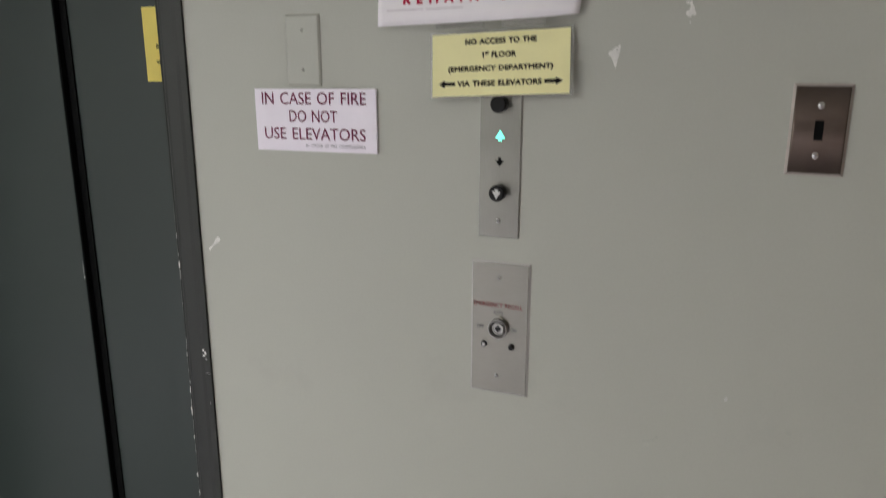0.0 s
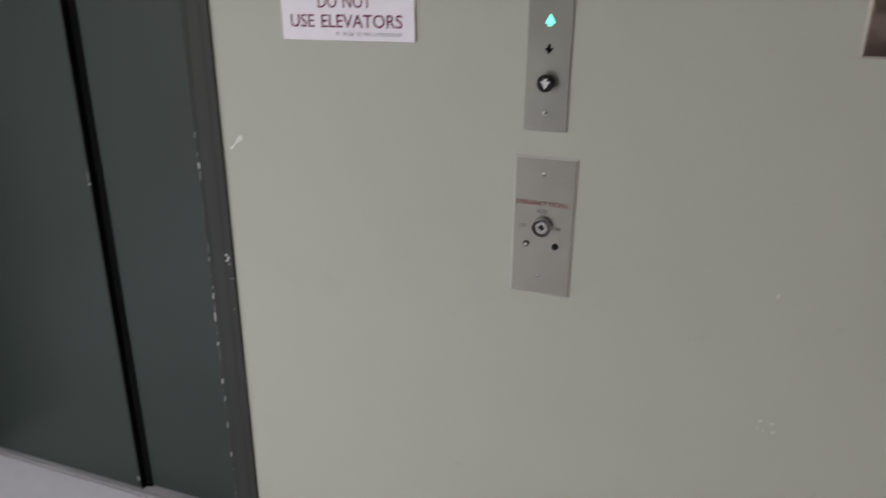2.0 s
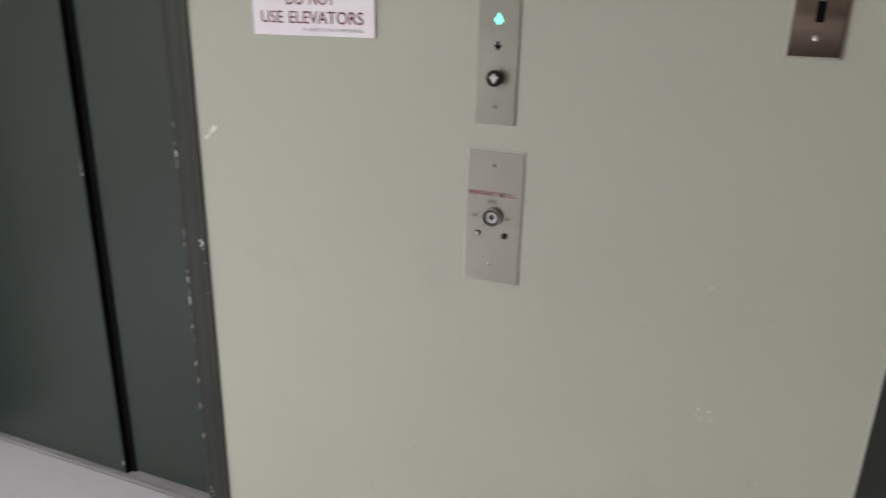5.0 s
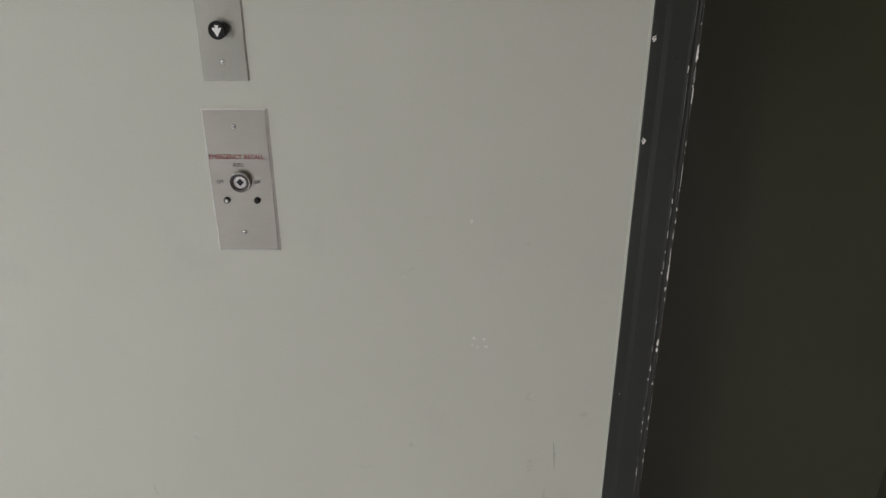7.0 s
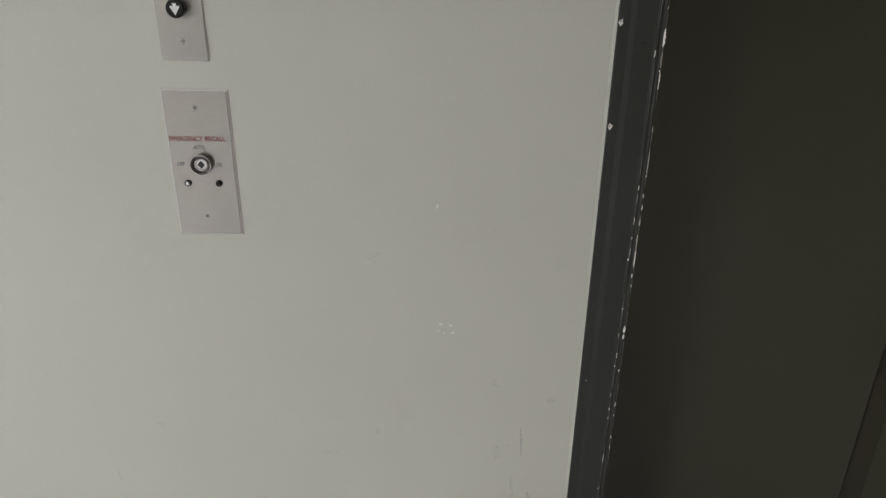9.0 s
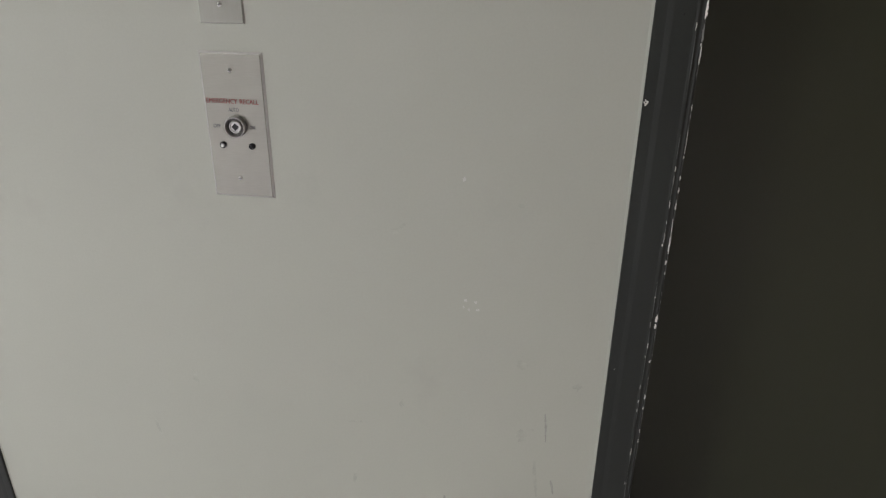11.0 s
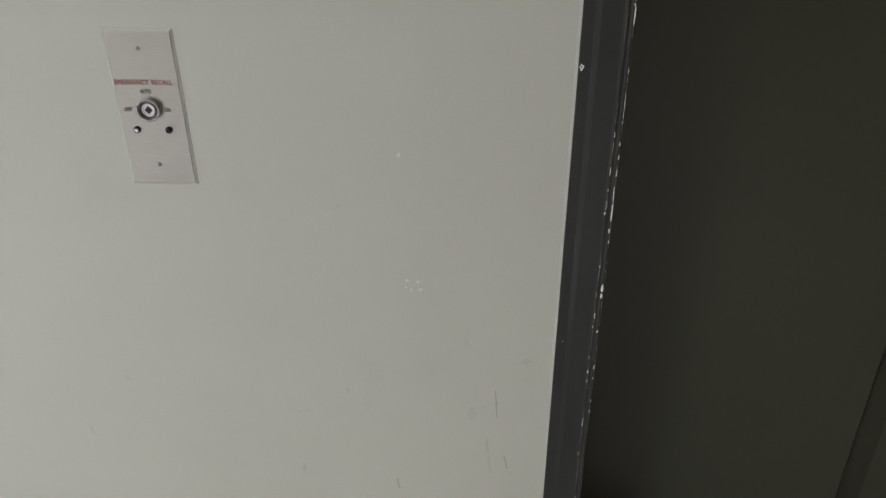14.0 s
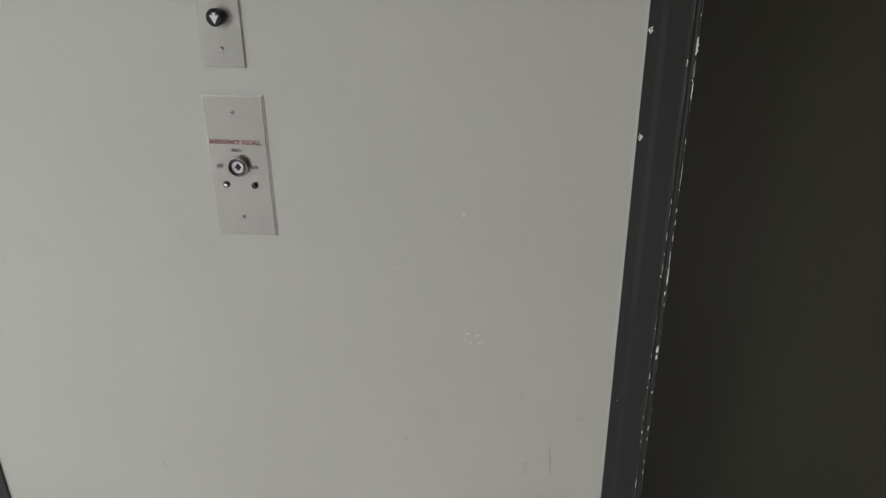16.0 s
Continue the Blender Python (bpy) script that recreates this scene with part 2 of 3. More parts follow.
def plate(x0, x1, z0, z1, depth, bevel):
    """A cover plate with a chamfered rim, its back on the wall at y = 0."""
    bm = bmesh.new()
    rings = [((x0, x1, z0, z1), 0.0), ((x0, x1, z0, z1), -depth * 0.35), ((x0 + bevel, x1 - bevel, z0 + bevel, z1 - bevel), -depth)]
    loops = []
    for (a, b, c, d), y in rings:
        loops.append([bm.verts.new(p) for p in ((a, y, c), (b, y, c), (b, y, d), (a, y, d))])
    for p, q in zip(loops, loops[1:]):
        for k in range(4):
            bm.faces.new((p[k], p[(k + 1) % 4], q[(k + 1) % 4], q[k]))
    bm.faces.new(loops[-1])
    bm.faces.new(loops[0])
    return bm


def screw(parent, x, z, y, r=0.0032, name="screw", mat=None, slot=None):
    """A domed, slotted screw head."""
    bm = bmesh.new()
    seg = 16
    prof = [(r, 0.0), (r * 0.95, -0.0008), (r * 0.7, -0.0015), (r * 0.35, -0.0019)]
    loops = [[bm.verts.new((x + q * math.cos(2 * math.pi * k / seg), y + d, z + q * math.sin(2 * math.pi * k / seg))) for k in range(seg)] for q, d in prof]
    for p, q in zip(loops, loops[1:]):
        for k in range(seg):
            bm.faces.new((p[k], p[(k + 1) % seg], q[(k + 1) % seg], q[k]))
    bm.faces.new(loops[-1])
    ob = part(name, bm, mat or CHROME, parent, smooth=True)
    cross = bmesh.new()
    add_box(cross, x - r * 0.55, x + r * 0.55, y - 0.0022, y - 0.0012, z - r * 0.12, z + r * 0.12)
    add_box(cross, x - r * 0.12, x + r * 0.12, y - 0.0021, y - 0.0012, z - r * 0.55, z + r * 0.55)
    part("drive_slot", cross, slot or BLACK, ob)
    return ob


def lettering(body, cx, cz, width, height, y, mat, parent, bold=0.0, bend=None, tilt=0.0, spacing=1.0, gap=1.35):
    """One line of letters on a face that looks to the south, fitted to a width and height, centred at (cx, cz); each word is a part. bold: metres added to each stroke."""
    cu = bpy.data.curves.new("line", "FONT")
    cu.body, cu.space_character, cu.space_word = body, spacing, gap
    cu.resolution_u = 3
    tmp = bpy.data.objects.new("line", cu)
    scene.collection.objects.link(tmp)
    src = bpy.data.meshes.new_from_object(tmp.evaluated_get(bpy.context.evaluated_depsgraph_get()))
    bpy.data.objects.remove(tmp)
    bpy.data.curves.remove(cu)
    xs, ys = [v.co.x for v in src.vertices], [v.co.y for v in src.vertices]
    x0, x1, y0, y1 = min(xs), max(xs), min(ys), max(ys)
    # the widest empty gaps along the line part the words
    spans = sorted((min(xs[i] for i in p.vertices), max(xs[i] for i in p.vertices)) for p in src.polygons)
    holes, reach = [], spans[0][1]
    for a, b in spans[1:]:
        if a > reach:
            holes.append((a - reach, (a + reach) / 2))
        reach = max(reach, b)
    cuts = sorted(mid for _, mid in sorted(holes, reverse=True)[:len(body.split()) - 1])
    c, s = math.cos(tilt), math.sin(tilt)
    b = bold / 2
    offsets = [(0, 0), (b, 0), (-b, 0), (0, b), (0, -b), (b * 0.7, b * 0.7), (-b * 0.7, -b * 0.7)] if bold else [(0, 0)]
    for lo, hi in zip([x0 - 1] + cuts, cuts + [x1 + 1]):
        polys = [list(p.vertices) for p in src.polygons if lo < sum(xs[i] for i in p.vertices) / len(p.vertices) < hi]
        used = sorted({i for p in polys for i in p})
        at = {i: k for k, i in enumerate(used)}
        verts, faces = [], []
        for k, (du, dw) in enumerate(offsets):
            base = len(verts)
            for i in used:
                u = ((xs[i] - x0) / (x1 - x0) - 0.5) * (width - bold) + du
                w = ((ys[i] - y0) / (y1 - y0) - 0.5) * (height - bold) + dw
                px, pz = cx + u * c - w * s, cz + u * s + w * c
                verts.append((px, (bend(px, pz) if bend else 0.0) + y - k * 0.00004, pz))
            faces += [[base + at[i] for i in p] for p in polys]
        me = bpy.data.meshes.new("printed_word")
        me.from_pydata(verts, [], faces)
        me.materials.append(mat)
        new("printed_word", me).parent = parent
    bpy.data.meshes.remove(src)


def strip(x0, z0, x1, z1, thick, y, mat, parent, bend=None, name="printed_line", steps=14):
    """A thin printed line from (x0, z0) to (x1, z1) on a face that looks south."""
    bm = bmesh.new()
    d = Vector((x1 - x0, z1 - z0)).normalized()
    nx, nz = -d.y * thick / 2, d.x * thick / 2
    prev = None
    for k in range(steps + 1):
        f = k / steps
        x, z = x0 + (x1 - x0) * f, z0 + (z1 - z0) * f
        pair = [bm.verts.new((x + sx * nx, (bend(x, z) if bend else 0.0) + y, z + sx * nz)) for sx in (1, -1)]
        if prev:
            bm.faces.new((prev[0], prev[1], pair[1], pair[0]))
        prev = pair
    return part(name, bm, mat, parent)


def chip(x, z, w, h, angle, seed, parent, mat=CHIP, y=0.0, name="paint_chip", thick=0.0005, normal="y"):
    """A ragged flake mark: an uneven outline with a little thickness."""
    rnd = random.Random(seed)
    n = 13
    pts = []
    for k in range(n):
        a = 2 * math.pi * k / n
        q = 0.42 + 0.85 * rnd.random()
        u, v = w / 2 * q * math.cos(a), h / 2 * q * math.sin(a)
        pts.append((x + u * math.cos(angle) - v * math.sin(angle), z + u * math.sin(angle) + v * math.cos(angle)))
    if normal == "y":
        bm = prism(pts, "y", y, y - thick)
    else:
        bm = prism(pts, "x", y, y + thick)
    return part(name, bm, mat, parent)


# ---- the shell of the lobby ----
# entrances: outer and inner edge of the frame on each side, door height
ENTRANCES = [(-0.976, -0.914, 0.1660, 0.2185), (1.3205, 1.3820, 2.452, 2.514)]
MEETING = (-0.3505, 1.961)  # edge of the leading panel of each entrance
FLOOR_Z = -0.0185
HEAD = 2.13
DOOR_Y = 0.245
STEP_Y = 0.022
SILL_Y = 0.224
WALL_T = 0.22

bm = bmesh.new()
edges_x = [WEST - 0.15, ENTRANCES[0][0], ENTRANCES[0][3], ENTRANCES[1][0], ENTRANCES[1][3], EAST + 0.15]
for a, b in ((0, 1), (2, 3), (4, 5)):
    add_box(bm, edges_x[a], edges_x[b], 0, WALL_T, -0.4, CEIL)
for a, b in ((1, 2), (3, 4)):
    add_box(bm, edges_x[a], edges_x[b], 0, WALL_T, HEAD + 0.055, CEIL)
wall_north = tagged(part("wall_north", bm, WALL), "pale grey-green painted wall with chips and scuffs", "wall", kind="structure")

tagged(part("wall_west", box(WEST - 0.15, WEST, SOUTH - 0.15, 0, -0.1, CEIL), WALL_LIT), "painted side wall, its colour lightened in place of light", "wall", kind="structure")
tagged(part("wall_east", box(EAST, EAST + 0.15, SOUTH - 0.15, 0, -0.1, CEIL), WALL), "pale grey-green painted side wall", "wall", kind="structure")
tagged(part("wall_south", box(WEST, EAST, SOUTH - 0.15, SOUTH, -0.4, CEIL), WALL), "pale grey-green painted rear wall", "wall", kind="structure")
tagged(part("ceiling", box(WEST - 0.15, EAST + 0.15, SOUTH - 0.15, WALL_T, CEIL, CEIL + 0.1), CEILING), "white lobby ceiling", "ceiling", kind="structure")


bm = bmesh.new()
add_box(bm, WEST, EAST, SOUTH, 0, -0.2, FLOOR_Z)
for e in ENTRANCES:
    add_box(bm, e[0], e[3], 0, SILL_Y, -0.2, FLOOR_Z)
floor = tagged(part("floor", bm, FLOOR), "pale lavender-grey sheet vinyl floor with scuffs", "floor", kind="structure")


COVE_R, COVE_TOP, CAP_TOP = 0.034, 0.036, 0.080
cove = [(0.0, FLOOR_Z)] + [(-0.003 - COVE_R + COVE_R * math.sin(a), FLOOR_Z + COVE_R - COVE_R * math.cos(a)) for a in (0.0, 0.15, 0.3, 0.45, 0.6, 0.75, 0.9, 1.05, 1.2, 1.35, 1.5708)] + [(-0.003, FLOOR_Z + COVE_TOP), (0.0, FLOOR_Z + COVE_TOP)]
cap = [(0.0, FLOOR_Z + COVE_TOP), (-0.0036, FLOOR_Z + COVE_TOP), (-0.0036, FLOOR_Z + CAP_TOP - 0.003), (-0.0014, FLOOR_Z + CAP_TOP), (0.0, FLOOR_Z + CAP_TOP)]


def skirting(bend, axis, a, b, label):
    """Floor vinyl turned up the wall in a hollow curve, under a grey cap strip."""
    base = thing("baseboard", (0, 0, 0), label, "baseboard", kind="structure")
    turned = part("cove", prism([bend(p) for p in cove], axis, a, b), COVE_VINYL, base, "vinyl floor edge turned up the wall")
    for p in turned.data.polygons:
        p.use_smooth = len(p.vertices) == 4 and p.normal.z > 0.02
    part("cap_strip", prism([bend(p) for p in cap], axis, a, b), BASE, base, "grey vinyl strip")


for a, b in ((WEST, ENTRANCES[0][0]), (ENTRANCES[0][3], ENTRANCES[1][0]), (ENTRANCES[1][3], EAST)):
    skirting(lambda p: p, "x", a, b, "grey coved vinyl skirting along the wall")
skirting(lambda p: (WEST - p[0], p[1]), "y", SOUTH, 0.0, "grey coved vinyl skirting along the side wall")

# beads of painted filler where the steel frames meet the wall
for x, s in ((ENTRANCES[0][0], -1), (ENTRANCES[0][3], 1), (ENTRANCES[1][0], -1), (ENTRANCES[1][3], 1)):
    part("filler_bead", prism([(x, 0.0), (x, -0.0010), (x + s * 0.0014, -0.0008), (x + s * 0.0028, -0.0004), (x + s * 0.0040, 0.0)], "z", FLOOR_Z + 0.08, HEAD + 0.055), WALL, wall_north)


# ---- lift entrances ----
def jamb_profile(outer, inner):
    """Pressed steel frame in plan: a low outer fillet, a raised face, a bead and a groove by the nose, then the splayed reveal."""
    s = 1 if inner > outer else -1
    w = abs(inner - outer)
    f = [(0.0, 0.012), (0.0, -0.0040), (0.0010, -0.0050), (0.24 * w, -0.0052), (0.27 * w, -0.0055), (0.34 * w, -0.0061), (0.37 * w, -0.0063),
         (0.79 * w, -0.0063), (0.82 * w, -0.0067), (0.85 * w, -0.0069), (0.87 * w, -0.0067), (0.90 * w, -0.0059), (0.93 * w, -0.0059), (0.95 * w, -0.0064), (0.98 * w, -0.0060), (w, -0.0038),
         (w + 0.021, DOOR_Y), (w + 0.021, DOOR_Y + 0.10), (0.0, DOOR_Y + 0.10)]
    return [(outer + s * u, y) for u, y in f]


def lift_entrance(name, e, mid, edge_w, lip, gap_mat, label, paint, hue):
    door = thing(name, (0, 0, 0), label, "elevator door", kind="structure")
    o0, i0, i1, o1 = e
    for a, b in ((o0, i0), (o1, i1)):
        part("jamb", prism(jamb_profile(a, b), "z", -0.15, HEAD + 0.055), FRAME_PAINT, door, "dark grey pressed steel jamb, chipped along its edge")
    head = [(-0.0073, HEAD + 0.055), (DOOR_Y + 0.1, HEAD + 0.055), (DOOR_Y + 0.1, HEAD), (-0.0025, HEAD), (-0.0062, HEAD + 0.004), (-0.0062, HEAD + 0.03)]
    part("head_jamb", prism(head, "x", i0, i1), FRAME_PAINT, door)
    # leading panel in front, trailing panel one step behind
    back = DOOR_Y + STEP_Y
    low = FLOOR_Z + 0.0055
    part("door_panel", box(i0 + 0.003, mid, DOOR_Y, DOOR_Y + 0.018, low, HEAD, bevel=0.0022), paint, door, hue + " painted steel sliding panel")
    part("door_panel", box(mid - 0.045, i1 - 0.003, back, back + 0.018, low, HEAD, bevel=0.0022), paint, door, hue + " painted steel sliding panel")
    # strip in plan: covers the leading edge, its dark lip paints the panel's shadow
    strip_plan = [(mid + 0.0004, DOOR_Y + 0.0012), (mid + edge_w, DOOR_Y + 0.0030), (mid + edge_w, back - 0.0055), (mid + lip, back - 0.0040), (mid + lip, back - 0.0006), (mid + 0.0004, back - 0.0006)]
    part("shade_strip", prism(strip_plan, "z", FLOOR_Z + 0.002, HEAD), gap_mat, door, "dark strip standing for the shade where the panels overlap")
    part("shaft_lining", box(i0, i1, DOOR_Y + 0.095, DOOR_Y + 0.11, -0.15, HEAD), DARK, door)
    # grooved sill, a dirty joint in front of it
    z, y1 = FLOOR_Z, DOOR_Y + 0.095
    prof = [(SILL_Y, -0.06), (SILL_Y, z - 0.004), (SILL_Y + 0.0055, z - 0.004), (SILL_Y + 0.0065, z + 0.0018), (SILL_Y + 0.009, z + 0.0026)]
    for g in (0.2405, 0.2720):
        prof += [(g, z + 0.0026), (g + 0.0006, z - 0.010), (g + 0.0064, z - 0.010), (g + 0.007, z + 0.0026)]
    prof += [(y1, z + 0.0026), (y1, -0.06)]
    part("sill", prism(prof, "x", i0 + 0.003, i1 - 0.003), SILL, door, "worn grooved aluminium sill")
    part("sill_grime", box(i0 + 0.003, i1 - 0.003, SILL_Y + 0.0003, SILL_Y + 0.0052, z - 0.006, z - 0.0030), GRIME, door, "dark dirt packed in the sill joint")
    return door


door_1 = lift_entrance("door_1", ENTRANCES[0], MEETING[0], 0.0030, 0.0210, DEEP_BLACK, "closed dark green-grey elevator doors in a steel frame", STEEL_PAINT, "dark green-grey")
door_2 = lift_entrance("door_2", ENTRANCES[1], MEETING[1], 0.0008, 0.0600, PANEL_SHADE, "closed dark olive-brown elevator doors in a chipped steel frame", BROWN_PAINT, "dark olive-brown")

# chipped paint along the frame edges: (x, z, width, height)
rnd = random.Random(4)
NOSE_EAST = [(1.3812, 1.1692, 0.0020, 0.0035), (1.3810, 1.1325, 0.0036, 0.0225), (1.3812, 1.1046, 0.0032, 0.0205), (1.3806, 1.0903, 0.0022, 0.0037), (1.3816, 1.0775, 0.0021, 0.0215), (1.3818, 1.0124, 0.0017, 0.0082),
             (1.3818, 0.9672, 0.0011, 0.0330), (1.3812, 0.9465, 0.0022, 0.0037), (1.3810, 0.9174, 0.0022, 0.0061), (1.3816, 0.8997, 0.0018, 0.0078), (1.3812, 0.8768, 0.0022, 0.0096), (1.3806, 0.8461, 0.0013, 0.0240),
             (1.3810, 0.8195, 0.0023, 0.0280), (1.3799, 0.7922, 0.0031, 0.0069), (1.3808, 0.7752, 0.0019, 0.0044), (1.3794, 0.7009, 0.0040, 0.0122), (1.3796, 0.6877, 0.0032, 0.0085), (1.3796, 0.6264, 0.0033, 0.0050),
             (1.3804, 0.5611, 0.0021, 0.0084), (1.3806, 0.5398, 0.0017, 0.0043), (1.3809, 0.4960, 0.0016, 0.0067), (1.3810, 0.4752, 0.0016, 0.0079)]
BEAD_EAST = [(1.3715, 1.1124, 0.0019, 0.0095), (1.3732, 0.9303, 0.0014, 0.0076), (1.3728, 0.9135, 0.0015, 0.0138), (1.3727, 0.8795, 0.0013, 0.0119), (1.3724, 0.8529, 0.0013, 0.0041), (1.3723, 0.8307, 0.0021, 0.0141),
             (1.3714, 0.8190, 0.0021, 0.0042), (1.3725, 0.7363, 0.0016, 0.0036), (1.3721, 0.6904, 0.0018, 0.0104), (1.3727, 0.6544, 0.0019, 0.0097), (1.3715, 0.6347, 0.0015, 0.0040), (1.3713, 0.5798, 0.0019, 0.0083),
             (1.3716, 0.5530, 0.0019, 0.0053), (1.3721, 0.5353, 0.0025, 0.0065), (1.3721, 0.4527, 0.0016, 0.0161), (1.3708, 0.3875, 0.0026, 0.0049), (1.3738, 0.2893, 0.0017, 0.0078)]
NOSE_MID = [(0.1684, 1.0455, 0.0026, 0.0109), (0.1688, 1.0116, 0.0020, 0.0066), (0.1691, 0.9928, 0.0030, 0.0128), (0.1693, 0.9749, 0.0030, 0.0172), (0.1694, 0.8448, 0.0018, 0.0150), (0.1680, 0.8209, 0.0036, 0.0072),
             (0.1688, 0.7665, 0.0026, 0.0074), (0.1680, 0.7501, 0.0026, 0.0130), (0.1678, 0.7248, 0.0018, 0.0140), (0.1672, 0.7072, 0.0034, 0.0185), (0.1672, 0.6518, 0.0024, 0.0078), (0.1680, 0.6250, 0.0018, 0.0150),
             (0.1672, 0.5717, 0.0038, 0.0100), (0.1684, 0.5345, 0.0018, 0.0108), (0.1676, 0.4749, 0.0018, 0.0139), (0.1680, 0.4059, 0.0026, 0.0110), (0.1690, 0.2444, 0.0026, 0.0240)]
NOSE_WEST = [(-0.9160, 1.1686, 0.0045, 0.0110), (-0.9160, 1.0846, 0.0055, 0.0300), (-0.9150, 0.9886, 0.0045, 0.0120), (-0.9160, 0.9114, 0.0045, 0.0080), (-0.9145, 0.8412, 0.0105, 0.0300), (-0.9158, 0.7845, 0.0060, 0.0069),
             (-0.9165, 0.7135, 0.0075, 0.0170), (-0.9285, 0.6980, 0.0050, 0.0070), (-0.9150, 0.6832, 0.0045, 0.0072), (-0.9152, 0.6186, 0.0045, 0.0074), (-0.9146, 0.6043, 0.0055, 0.0090), (-0.9142, 0.5826, 0.0055, 0.0074),
             (-0.9146, 0.5628, 0.0060, 0.0110), (-0.9146, 0.4430, 0.0045, 0.0110), (-0.9140, 0.3432, 0.0045, 0.0115), (-0.9140, 0.2314, 0.0070, 0.0120), (-0.9140, 0.1936, 0.0105, 0.0320), (-0.9140, 0.0349, 0.0080, 0.0170)]


def flakes(door, marks, y, pale):
    """Streaks of knocked-off paint, ragged along both sides and tapered at the ends."""
    for x, z, w, h in marks:
        n = max(4, round(h / 0.0022))
        left, right = [], []
        for k in range(n + 1):
            f = k / n
            q = w * (0.35 + 0.5 * math.sin(math.pi * f) ** 0.5) * rnd.uniform(0.55, 1.15)
            sway = w * 0.18 * rnd.uniform(-1, 1)
            left.append((x + sway - q / 2, z + h * (f - 0.5)))
            right.append((x + sway + q / 2, z + h * (f - 0.5)))
        part("paint_chip", prism(left + right[::-1], "y", y, y - 0.0005), CHIP if rnd.random() < pale else CHIP_GREY, door)


flakes(door_2, NOSE_EAST, -0.0060, 0.92)
flakes(door_2, BEAD_EAST, -0.0071, 0.6)
flakes(door_1, NOSE_MID, -0.0062, 0.6)
flakes(door_1, NOSE_WEST, -0.0056, 0.75)
for door, x, y, lo, hi in ((door_2, 1.3813, -0.0060, 0.25, 1.20), (door_1, 0.1680, -0.0062, 0.20, 0.95), (door_1, -0.9148, -0.0056, 0.02, 1.20)):
    for k in range(16):
        chip(x + rnd.uniform(-0.0006, 0.0006), rnd.uniform(lo, hi), rnd.uniform(0.0007, 0.0014), rnd.uniform(0.002, 0.009), 0.0, rnd.random(), door, CHIP_GREY, y)

# paint worn thin along the arrises, in broken lengths
for door, x, y, lo, hi in ((door_2, 1.3816, -0.0054, 0.05, 1.40), (door_2, 1.3726, -0.0070, 0.20, 1.20), (door_1, 0.1672, -0.0056, 0.05, 1.10)):
    z = lo
    while z < hi:
        h = rnd.uniform(0.03, 0.11)
        chip(x, z + h / 2, rnd.uniform(0.0006, 0.0010), h, 0.0, rnd.random(), door, EDGE_WEAR, y)
        z += h + rnd.uniform(0.005, 0.05)

# old screw holes in the frame, ringed with bare primer
for z in (1.1515, 1.0158):
    chip(1.3241, z, 0.0062, 0.0092, 0.0, 11 + z, door_2, CHIP, -0.0050)
    chip(1.3238, z + 0.0006, 0.0020, 0.0026, 0.0, 31 + z, door_2, DEEP_BLACK, -0.0054)
chip(1.3550, 1.1258, 0.0042, 0.0032, 0.0, 13, door_2, BLACK, -0.0067)
chip(1.3300, 0.6060, 0.0026, 0.0030, 0.0, 14, door_2, CHIP_GREY, -0.0052)
# knocks on the outer edge of the west frame
for k, (x, z, w, h) in enumerate(((0.2045, 0.8345, 0.0042, 0.0060), (0.2092, 0.8290, 0.0036, 0.0075), (0.2055, 0.8235, 0.0050, 0.0042), (0.2100, 0.8180, 0.0030, 0.0050), (0.2010, 0.8270, 0.0022, 0.0035), (0.2130, 0.7900, 0.0016, 0.0100), (0.2120, 0.7300, 0.0040, 0.0022))):
    chip(x, z, w, h, 0.3 * k, 150 + k, door_1, CHIP if k < 3 else CHIP_GREY, -0.0052)
for k, (x, z, w, h) in enumerate(((0.1779, 0.2704, 0.0070, 0.0085), (0.1745, 0.2800, 0.0040, 0.0080), (0.1800, 0.2620, 0.0050, 0.0040))):
    chip(x, z, w, h, 0.4 * k, 160 + k, door_1, CHIP_GREY, -0.0067)
chip(-0.9080, 0.7291, 0.0280, 0.0040, 0.10, 19, door_1, CHIP, -0.0060)
# specks in the reveal
chip(0.2171, 0.5835, 0.010, 0.011, 0.3, 20, door_1, CREAM, -0.9005, normal="x", thick=0.006)
chip(0.2397, 0.1759, 0.006, 0.008, 0.1, 21, door_1, CHIP_GREY, -0.8985, normal="x", thick=0.006)
# worn edge of the leading panel
chip(MEETING[0] - 0.0020, 0.8640, 0.0040, 0.032, 0.0, 22, door_1, CHIP_GREY, DOOR_Y)
chip(MEETING[0] - 0.0015, 0.8420, 0.0030, 0.010, 0.0, 23, door_1, CHIP, DOOR_Y)
chip(MEETING[0] - 0.0030, 0.0200, 0.0045, 0.016, 0.0, 24, door_1, CHIP, DOOR_Y)
for k in range(14):
    chip(ENTRANCES[0][1] + 0.0235, rnd.uniform(0.03, 0.95) * (1 - 0.03 * k), 0.0016, rnd.uniform(0.03, 0.11), 0.0, 120 + k, door_1, EDGE_WEAR, DOOR_Y)

